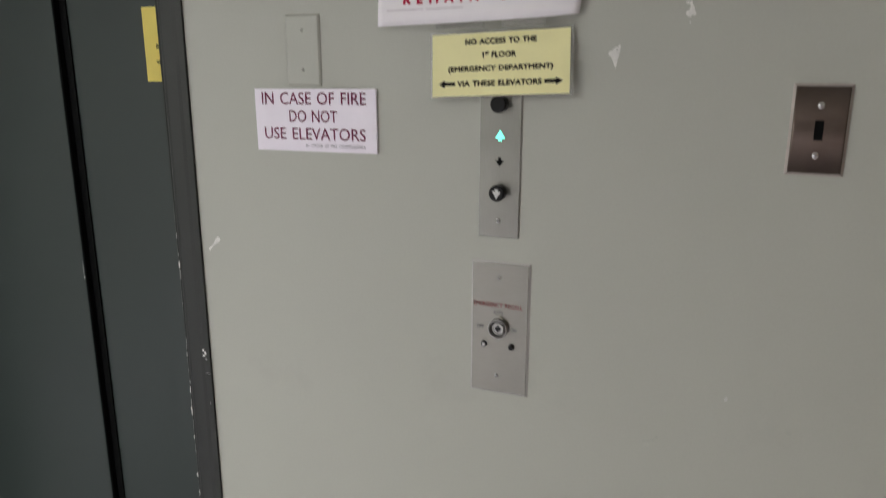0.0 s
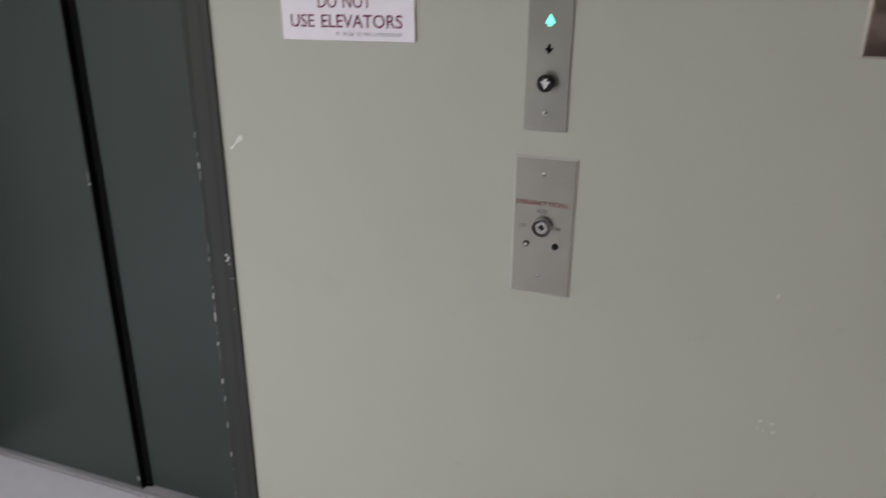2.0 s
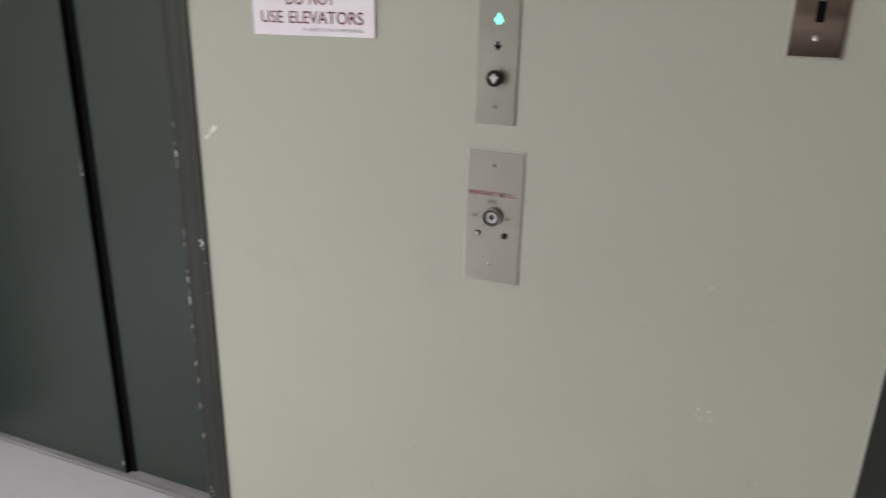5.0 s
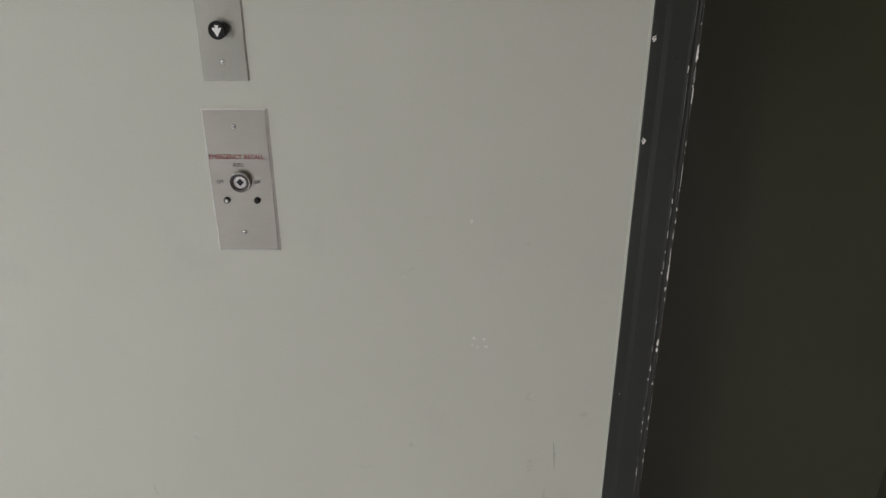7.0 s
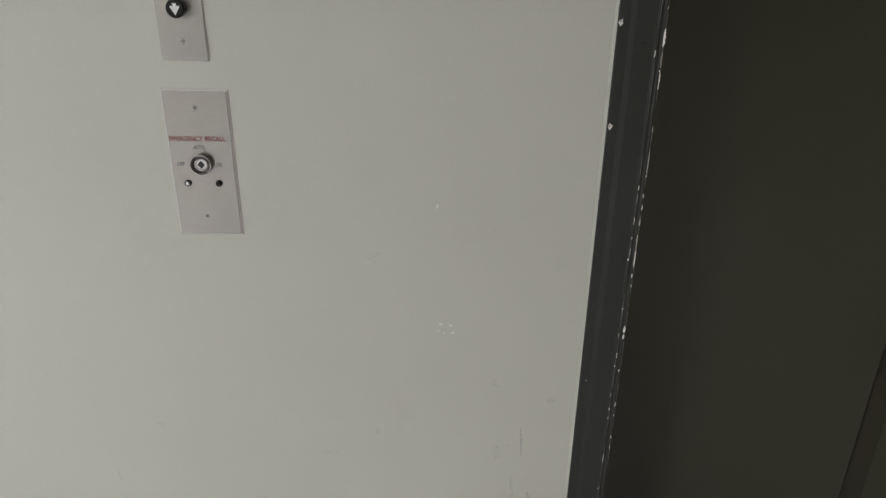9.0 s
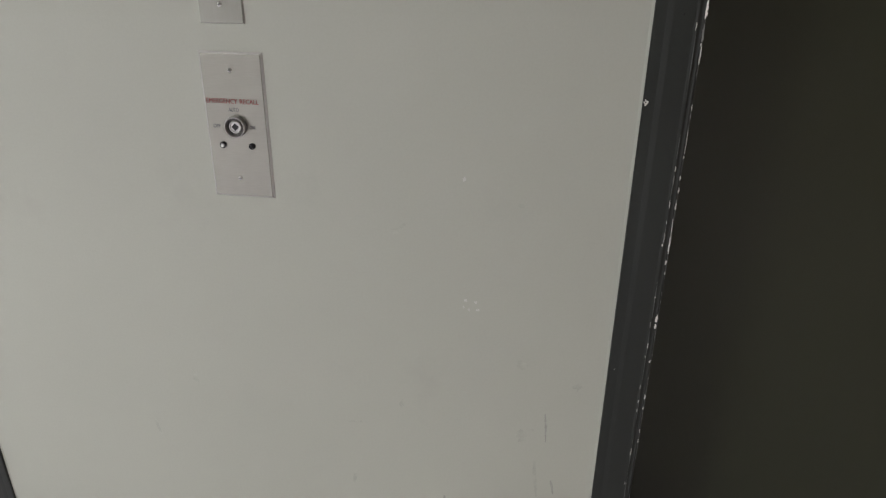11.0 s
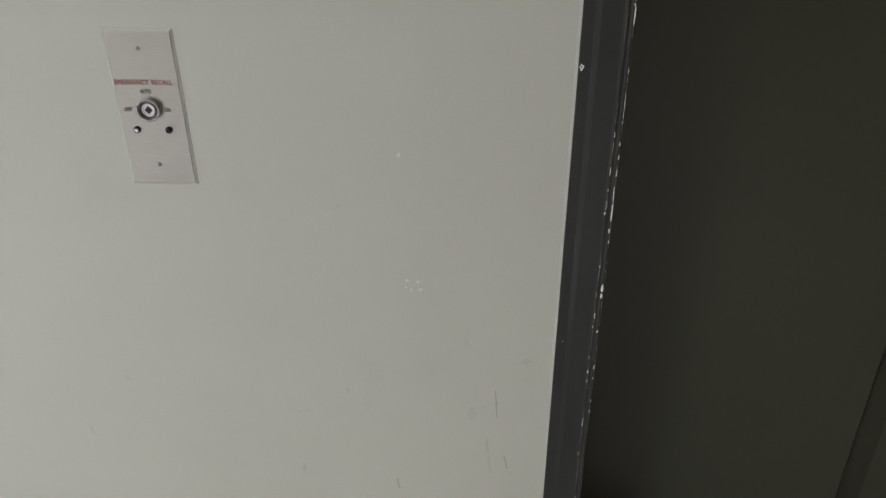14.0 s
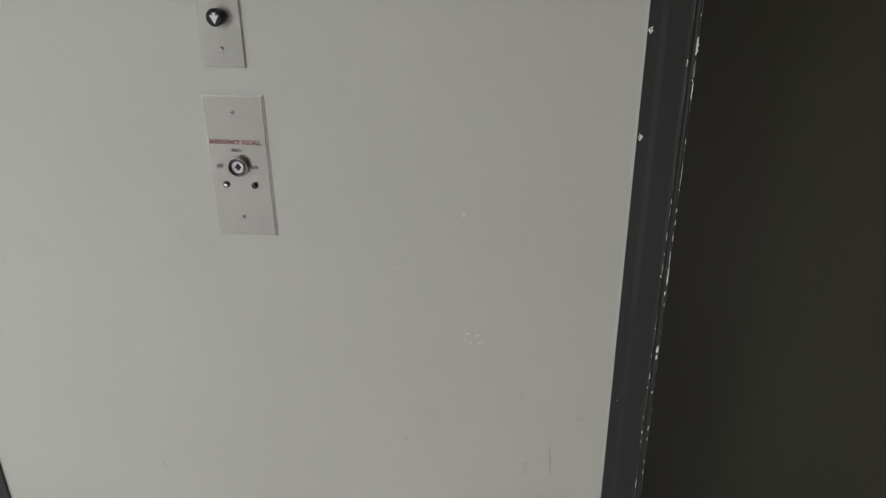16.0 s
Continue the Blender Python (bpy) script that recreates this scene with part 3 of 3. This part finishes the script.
# flakes of paint off the wall, each a torn outline
WALL_FLAKES = (
    ((0.2316, 1.0268), (0.2341, 1.0300), (0.2401, 1.0335), (0.2439, 1.0388), (0.2479, 1.0460), (0.2527, 1.0499), (0.2570, 1.0488), (0.2578, 1.0449), (0.2541, 1.0402), (0.2482, 1.0372), (0.2422, 1.0327), (0.2373, 1.0273), (0.2347, 1.0241)),
    ((0.9063, 1.3532), (0.9069, 1.3569), (0.9119, 1.3599), (0.9153, 1.3636), (0.9183, 1.3629), (0.9196, 1.3658), (0.9218, 1.3658), (0.9214, 1.3592), (0.9202, 1.3533), (0.9190, 1.3482), (0.9179, 1.3423), (0.9167, 1.3364), (0.9151, 1.3393), (0.9125, 1.3459), (0.9101, 1.3511)),
    ((0.9983, 1.4174), (1.0064, 1.4179), (1.0066, 1.4145), (1.0089, 1.4110), (1.0098, 1.4068), (1.0122, 1.4026), (1.0096, 1.4005), (1.0068, 1.4013), (1.0057, 1.3985), (1.0029, 1.3992), (0.9993, 1.4020), (0.9997, 1.4055), (1.0030, 1.4076), (1.0048, 1.4110), (1.0032, 1.4145), (0.9998, 1.4146)),
    ((1.0081, 1.4617), (1.0107, 1.4630), (1.0130, 1.4589), (1.0126, 1.4541), (1.0102, 1.4508), (1.0085, 1.4454), (1.0090, 1.4385), (1.0030, 1.4373), (1.0021, 1.4414), (1.0045, 1.4455), (1.0068, 1.4509), (1.0085, 1.4556)))
for outline in WALL_FLAKES:
    part("paint_chip", prism(outline, "y", 0.0, -0.0006), CHIP, wall_north)
chip(0.9174, 1.3599, 0.0030, 0.0036, 0.0, 45, wall_north, WALL, -0.0005)
chip(0.9911, 1.4119, 0.0025, 0.0090, 0.1, 46, wall_north, SCUFF_FAINT)
chip(1.0054, 1.3922, 0.0030, 0.0035, 0.0, 47, wall_north, WHITE_MARK)
for k, (x, z, w, h) in enumerate([(1.0928, 0.8955, 0.0050, 0.0085), (1.0985, 0.7015, 0.0060, 0.0055), (1.1145, 0.7000, 0.0070, 0.0045), (1.1040, 0.6860, 0.0050, 0.0050), (1.1180, 0.6870, 0.0060, 0.0045), (1.0960, 0.6900, 0.0030, 0.0050)]):
    chip(x, z, w, h, 0.1 * k, 60 + k, wall_north, PUTTY, name="putty_dot", thick=0.0003)


def rub(points, w, mat):
    """A drawn-out rub mark that swells and thins along its way."""
    left, right = [], []
    n = len(points)
    for k, (x, z) in enumerate(points):
        a, b = points[max(k - 1, 0)], points[min(k + 1, n - 1)]
        d = Vector((b[0] - a[0], b[1] - a[1])).normalized()
        q = w / 2 * (0.25 + math.sin(math.pi * (k + 0.5) / n)) * rnd.uniform(0.75, 1.2)
        left.append((x - d.y * q, z + d.x * q))
        right.append((x + d.y * q, z - d.x * q))
    part("scuff", prism(left + right[::-1], "y", 0.0, -0.0002), mat, wall_north)


rub([(1.2323, 0.5060), (1.2333, 0.4930), (1.2350, 0.4780), (1.2356, 0.4640), (1.2366, 0.4490)], 0.0024, SCUFF)
rub([(1.2350, 0.4980), (1.2365, 0.4900), (1.2372, 0.4800)], 0.0012, SCUFF_FAINT)
rub([(1.2505, 0.3690), (1.2530, 0.3590), (1.2565, 0.3400)], 0.0030, SCUFF)
rub([(1.2600, 0.3330), (1.2640, 0.3260)], 0.0030, SCUFF_FAINT)
rub([(1.2216, 0.4090), (1.2222, 0.3850), (1.2260, 0.3560), (1.2289, 0.3290)], 0.0045, SCUFF_FAINT)
rub([(1.0711, 0.3090), (1.0718, 0.2970), (1.0745, 0.2860)], 0.0038, SCUFF)
rub([(0.9145, 0.3440), (0.9125, 0.3310), (0.9103, 0.3170)], 0.0055, SCUFF_FAINT)
rub([(0.5500, 0.4080), (0.5535, 0.3930), (0.5570, 0.3780)], 0.0050, SCUFF_FAINT)
for k, (x, z, w, h, a) in enumerate([(1.1914, 0.5930, 0.022, 0.012, -0.3), (1.1860, 0.6010, 0.010, 0.008, 0.5), (1.1990, 0.4560, 0.028, 0.024, 0.4), (1.2090, 0.4700, 0.016, 0.008, 0.2), (0.9952, 0.8108, 0.030, 0.012, 0.7), (1.1754, 0.8612, 0.012, 0.008, 0.0),
                                     (0.9980, 0.4983, 0.010, 0.018, 0.2), (0.9173, 0.4508, 0.040, 0.006, 0.1), (1.2797, 0.5626, 0.018, 0.014, 0.3), (0.6400, 0.5100, 0.012, 0.030, 0.2)]):
    chip(x, z, w, h, a, 80 + k, wall_north, SCUFF_FAINT, name="scuff", thick=0.00015)

# a faint curved rubber scuff on the floor
scuff_line = [(-0.9703, -0.1166), (-0.9377, -0.1109), (-0.9105, -0.1047), (-0.8721, -0.1007), (-0.8265, -0.0993), (-0.7772, -0.1029), (-0.7292, -0.1086)]
left, right = [], []
for k, (x, y) in enumerate(scuff_line):
    q = 0.0030 * (0.3 + math.sin(math.pi * (k + 0.5) / 7)) * rnd.uniform(0.7, 1.2)
    left.append((x - q, y + q))
    right.append((x + q, y - q))
part("scuff", prism(left + right[::-1], "z", FLOOR_Z - 0.003, FLOOR_Z + 0.0003), FLOOR_SCUFF, floor)

# crumbs of paint and grit under the west frame
for k, (x, y, r) in enumerate(((-0.985, -0.016, 0.0050), (-0.978, -0.022, 0.0030), (-0.960, -0.014, 0.0022))):
    pts = [(x + r * rnd.uniform(0.6, 1.1) * math.cos(q), y + r * rnd.uniform(0.6, 1.1) * math.sin(q)) for q in [i * 0.7854 for i in range(8)]]
    part("paint_crumb", prism(pts, "z", FLOOR_Z - 0.001, FLOOR_Z + 0.0018), CHIP, floor)

# ---- fire notice ----
fire_sign = thing("fire_sign", (0.4592, 0, 1.2556), "white plastic fire notice with maroon lettering on the wall", "sign")
fire_sign.rotation_euler = (0, radians(-0.6), 0)
part("board", box(-0.1082, 0.1082, -0.0045, 0, -0.0486, 0.0486, bevel=0.0008), SIGN, fire_sign)
lettering("IN CASE OF FIRE", -0.0014, 0.0338, 0.186, 0.0188, -0.0049, MAROON, fire_sign, 0.0002)
lettering("DO NOT", -0.0018, 0.0064, 0.086, 0.0180, -0.0049, MAROON, fire_sign, 0.0002)
lettering("USE ELEVATORS", -0.0015, -0.0208, 0.182, 0.0185, -0.0049, MAROON, fire_sign, 0.0002)
lettering("BY ORDER OF FIRE COMMISSIONER", 0.0360, -0.0388, 0.106, 0.0050, -0.0049, GREY_INK, fire_sign)

# ---- painted-over blank plate ----
blank = thing("blank_wall_plate", (0.4425, 0, 1.3612), "blank cover plate painted over in wall colour", "wall plate")
part("cover", plate(-0.0305, 0.0305, -0.0530, 0.0530, 0.0038, 0.0032), WALL, blank)
for z in (0.0298, -0.0285):
    screw(blank, -0.0004, z, -0.0038, 0.0030, mat=WALL, slot=SCUFF)


# ---- evacuation notice: a curling sheet ----
def sheet_bend(x, z):
    low = max(0.0, 1 - (z + 0.13) / 0.20)
    right = max(0.0, (x - 0.105) / 0.045) * max(0.0, 1 - (z + 0.13) / 0.06)
    return -0.0028 - 0.0125 * low * low + 0.010 * right * right - 0.002 * math.sin(x * 22)


notice = thing("evacuation_notice", (0.722, 0, 1.530), "white paper evacuation notice, red print, curling from the wall", "notice")
notice.rotation_euler = (0, radians(-1.0), 0)
bm = bmesh.new()
cols, rws = 30, 30
grid = []
for j in range(rws + 1):
    z = -0.130 + 0.26 * j / rws
    row = []
    for i in range(cols + 1):
        x = -0.146 + 0.296 * i / cols
        x -= 0.007 * max(0.0, x / 0.15) ** 3 * max(0.0, 1 - (z + 0.13) / 0.05)
        zz = z + (0.0035 * max(0.0, x / 0.146) ** 3 - 0.0022 + 0.0022 * x / 0.146 if j == 0 else 0.0)
        row.append(bm.verts.new((x, sheet_bend(x, zz), zz)))
    grid.append(row)
for j in range(rws):
    for i in range(cols):
        bm.faces.new((grid[j][i], grid[j][i + 1], grid[j + 1][i + 1], grid[j + 1][i]))
sheet = part("sheet", bm, PAPER, notice, smooth=True)
solid = sheet.modifiers.new("thickness", "SOLIDIFY")
solid.thickness, solid.offset = 0.0003, -1
lettering("REMAIN CALM", 0.0020, -0.0985, 0.218, 0.0148, -0.0008, RED, notice, 0.0019, sheet_bend, spacing=2.0)
strip(-0.141, -0.0870, 0.147, -0.0862, 0.0016, -0.0008, RED, notice, sheet_bend)
lettering("BY THE FIRE CHIEF OR DESIGNATE", 0.0020, -0.0560, 0.219, 0.0108, -0.0008, RED_DARK, notice, 0.0005, sheet_bend)
lettering("UNTIL DIRECTED TO DO SO", 0.0020, -0.0395, 0.171, 0.0108, -0.0008, RED_DARK, notice, 0.0005, sheet_bend)
lettering("DO NOT RE-ENTER THE BUILDING", 0.0020, -0.0255, 0.252, 0.0108, -0.0008, RED_DARK, notice, 0.0006, sheet_bend)
strip(-0.126, -0.0330, 0.130, -0.0330, 0.0010, -0.0008, RED, notice, sheet_bend)
strip(-0.137, -0.0672, 0.143, -0.0672, 0.0007, -0.0008, GREY_INK, notice, sheet_bend)
strip(-0.137, -0.0672, -0.137, 0.100, 0.0007, -0.0008, GREY_INK, notice, sheet_bend)
strip(0.143, -0.0672, 0.143, 0.100, 0.0007, -0.0008, GREY_INK, notice, sheet_bend)
strip(-0.137, 0.100, 0.143, 0.100, 0.0007, -0.0008, GREY_INK, notice, sheet_bend)
for a, b in ((-0.132, -0.076), (-0.072, -0.016)):
    strip(a, -0.1130, b, -0.1126, 0.0017, -0.0008, PALE_INK, notice, sheet_bend, "fine_print_bar")

part("tape", box(0.040, 0.100, -0.0150, -0.0146, -0.1410, -0.1180), FILM, notice, "clear adhesive tape at the foot")
part("tape", box(-0.060, 0.012, -0.0062, -0.0058, -0.1400, -0.1200), FILM, notice, "clear adhesive tape at the foot")

# ---- yellow access notice, laminated, over the top of the hall station ----
access = thing("access_notice", (0.7597, -0.0130, 1.3420), "laminated yellow access notice with black lettering", "notice")
access.rotation_euler = (radians(-6.5), radians(-2.5), 0)
part("laminate", box(-0.1010, 0.1045, -0.0003, 0.0006, -0.0450, 0.0455), FILM, access, "clear plastic laminate edge")
part("card", box(-0.0970, 0.0996, -0.0012, -0.0003, -0.0425, 0.0425), YELLOW, access)
lettering("NO ACCESS TO THE", 0.0033, 0.0308, 0.102, 0.0078, -0.0017, INK, access, 0.0008)
part("printed_word", prism([(-0.0220, 0.0086), (-0.0202, 0.0086), (-0.0202, 0.0164), (-0.0214, 0.0164), (-0.0233, 0.0149), (-0.0233, 0.0133), (-0.0220, 0.0141)], "y", -0.0012, -0.0017), INK, access)
lettering("ST", -0.0156, 0.0149, 0.0065, 0.0040, -0.0017, INK, access, 0.0008)
lettering("FLOOR", 0.0084, 0.0125, 0.0350, 0.0078, -0.0017, INK, access, 0.0008)
lettering("(EMERGENCY DEPARTMENT)", 0.0022, -0.0065, 0.150, 0.0092, -0.0017, INK, access, 0.0008)
lettering("VIA THESE ELEVATORS", 0.0014, -0.0256, 0.121, 0.0078, -0.0017, INK, access, 0.0008)
for s in (-1, 1):
    pts = [(0.0016 + s * x, z) for x, z in ((0.0640, -0.0232), (0.0640, -0.0280), (0.0795, -0.0280), (0.0795, -0.0308), (0.0892, -0.0256), (0.0795, -0.0204), (0.0795, -0.0232))]
    part("printed_arrow", prism(pts, "y", -0.0012, -0.0017), INK, access)

# ---- hall call station ----
station = thing("hall_call_station", (0.7618, 0, 1.2249), "satin steel elevator call plate with black buttons", "call panel")
part("rim", plate(-0.0309, 0.0309, -0.1298, 0.1298, 0.0026, 0.0020), PLATE_EDGE, station)
part("faceplate", box(-0.0298, 0.0298, -0.0034, -0.0022, -0.1287, 0.1287), HALL_STEEL, station)


def arrow_outline(cz, size, up):
    """A barbed hall arrow, its head pointing up or down."""
    s = 1 if up else -1
    half = [(0.0, 0.62), (0.24, 0.20), (0.47, -0.16), (0.41, -0.28), (0.14, -0.20), (0.20, -0.52)]
    pts = half + [(0.0, -0.44)] + [(-x, z) for x, z in half[:0:-1]]
    return [(x * size, cz + s * z * size) for x, z in pts]


def plain_arrow(cz, size):
    pts = [(-0.17, 0.50), (0.17, 0.50), (0.17, 0.12), (0.50, 0.12), (0.0, -0.52), (-0.50, 0.12), (-0.17, 0.12)]
    return [(x * size, cz + z * size) for x, z in pts]


part("up_lantern", prism(arrow_outline(0.0178, 0.0140, True), "y", -0.002, -0.0042), ARROW_LIT, station, "up arrow lit in blue-green")
part("down_lantern", prism(plain_arrow(-0.0186, 0.0128), "y", -0.002, -0.0041), DEEP_BLACK, station, "unlit black down arrow")
for z, up in ((0.0624, True), (-0.0626, False)):
    b = part("button", disc(0, z, 0.0112, -0.003, -0.0165, 0.0106, bevel=0.0012), BLACK, station, "protruding round black push button", smooth=False)
    if not up:
        part("button_arrow", prism(arrow_outline(z, 0.0130, False), "y", -0.0160, -0.0170), WHITE_MARK, b)
for z in (-0.1046, 0.1046):
    screw(station, -0.0008, z, -0.0034, 0.0036)

# ---- emergency recall key plate ----
recall = thing("recall_key_station", (0.7667, 0, 0.9533), "brushed steel emergency recall plate with key switch", "key switch")
part("rim", plate(-0.0460, 0.0460, -0.1056, 0.1056, 0.0024, 0.0030), PLATE_EDGE, recall)
part("faceplate", box(-0.0430, 0.0430, -0.0032, -0.0018, -0.1026, 0.1026, bevel=0.0004), STAINLESS, recall)
lettering("EMERGENCY RECALL", -0.0028, 0.0377, 0.0765, 0.0071, -0.0036, PLATE_RED, recall, 0.0003)
lettering("AUTO", -0.0023, 0.0257, 0.0155, 0.0058, -0.0036, PLATE_INK, recall, 0.0003)
lettering("OFF", -0.0299, 0.0014, 0.0105, 0.0056, -0.0036, PLATE_INK, recall, 0.0003)
lettering("ON", 0.0226, 0.0012, 0.0082, 0.0056, -0.0036, PLATE_INK, recall, 0.0003)
KX, KZ = -0.0006, 0.0022
lock = part("key_collar", ring(KX, KZ, 0.0152, 0.0128, -0.004, -0.0120), COLLAR, recall, "dull steel lock collar")
# recess steel coloured dark for the shadow inside the collar
part("lock_recess", disc(KX, KZ, 0.0129, -0.003, -0.0050), LOCK_DARK, lock)
part("barrel_ring", ring(KX, KZ, 0.0093, 0.0066, -0.005, -0.0098), BARREL, lock, "bright ring round the keyhole")
part("key_barrel", disc(KX, KZ, 0.0067, -0.005, -0.0085), COLLAR, lock)
part("keyhole", prism([(KX, KZ - 0.0056), (KX + 0.0054, KZ), (KX, KZ + 0.0056), (KX - 0.0054, KZ)], "y", -0.0080, -0.0088), BLACK, lock)
for x, m, lab in ((-0.0237, BARREL, "small clear indicator lamp"), (0.0198, BLACK, "small dark indicator lamp")):
    d = part("indicator_lamp", disc(x, -0.0262, 0.0036, -0.003, -0.0076, 0.0024), m, recall, lab)
    part("bezel", ring(x, -0.0262, 0.0046, 0.0032, -0.003, -0.0064), BLACK, d)
for x, z in ((-0.0019, 0.0804), (-0.0034, -0.0757)):
    screw(recall, x, z, -0.0036, 0.0033)

# ---- switch plate with an empty toggle slot ----
switch = thing("switch_plate", (1.1637, 0, 1.2645), "bronze metal toggle switch plate on the wall", "switch plate")
# rim paler than the cover: the bevel's highlight is in its colour
part("rim", plate(-0.0328, 0.0328, -0.0552, 0.0552, 0.0046, 0.0036), RIM, switch, "bevelled metal rim, coloured pale for its highlight")
dome = [(0.0296 * k / 12, -0.0047 - 0.0009 * (1 - (k / 12) ** 2)) for k in range(-12, 13)]
cover = part("cover", prism(dome + [(0.0296, -0.0038), (-0.0296, -0.0038)], "z", -0.0520, 0.0520), BRONZE, switch, "gently domed bronze cover")
for p in cover.data.polygons:
    p.use_smooth = abs(p.normal.z) < 0.5 and p.normal.y < -0.5
part("toggle_slot", box(-0.0050, 0.0050, -0.0062, -0.0040, -0.0120, 0.0120, bevel=0.0002), DEEP_BLACK, switch, "dark toggle slot")
for z in (0.0296, -0.0302):
    screw(switch, -0.0004, z, -0.0055, 0.0044, slot=COLLAR)

# ---- yellow notice taped to the trailing door panel, partly behind the jamb ----
label = thing("door_notice", (-0.0335, DOOR_Y + STEP_Y, 1.3800), "yellow paper notice taped on the elevator door", "notice")
part("card", box(-0.0855, 0.0855, -0.0012, -0.0002, -0.0765, 0.0765), LABEL_YELLOW, label)
lettering("NO ACCESS TO THE", 0.006, 0.0289, 0.086, 0.0090, -0.0016, INK, label, 0.0008)
lettering("EMERGENCY DEPARTMENT", 0.0025, -0.0037, 0.113, 0.0090, -0.0016, INK, label, 0.0008)
lettering("VIA THESE ELEVATORS", 0.0022, -0.0359, 0.117, 0.0090, -0.0016, INK, label, 0.0008)

# ---- pink poster west of the entrance ----
poster = thing("pink_poster", (-1.350, 0, 1.3185), "small pink and red printed poster on the wall", "poster")
poster.rotation_euler = (0, radians(0.5), 0)
part("sheet", box(-0.078, 0.078, -0.0030, 0, -0.1035, 0.1035, bevel=0.0006), PINK, poster)
part("print_block", box(-0.072, -0.020, -0.0036, -0.0030, -0.096, 0.096), CREAM, poster)
part("print_block", prism([(0.030 + 0.030 * math.cos(a) * (1 + 0.15 * math.sin(3 * a)), -0.020 + 0.060 * math.sin(a)) for a in [k * 0.3927 for k in range(16)]], "y", -0.0030, -0.0036), PINK_DEEP, poster)

# ---- ceiling troffer, and a housing for the added fill ----
def troffer(at, label):
    t = thing("ceiling_light", (at[0], at[1], CEIL), label, "ceiling light", "lobby ceiling lights")
    tf = bmesh.new()
    for x0, x1, y0, y1 in ((-0.30, -0.27, -0.60, 0.60), (0.27, 0.30, -0.60, 0.60), (-0.27, 0.27, -0.60, -0.57), (-0.27, 0.27, 0.57, 0.60)):
        add_box(tf, x0, x1, y0, y1, -0.03, 0)
    part("frame", tf, TIN, t)
    return t


part("diffuser", box(-0.27, 0.27, -0.57, 0.57, -0.012, -0.004), DIFFUSER, troffer(TROFFER, "cool white fluorescent ceiling troffer in the lobby"))
part("diffuser", box(-0.27, 0.27, -0.57, 0.57, -0.012, -0.004), FILL_DIFFUSER, troffer(FILL_EAST, "unseen warm fill light added on the lobby ceiling"))
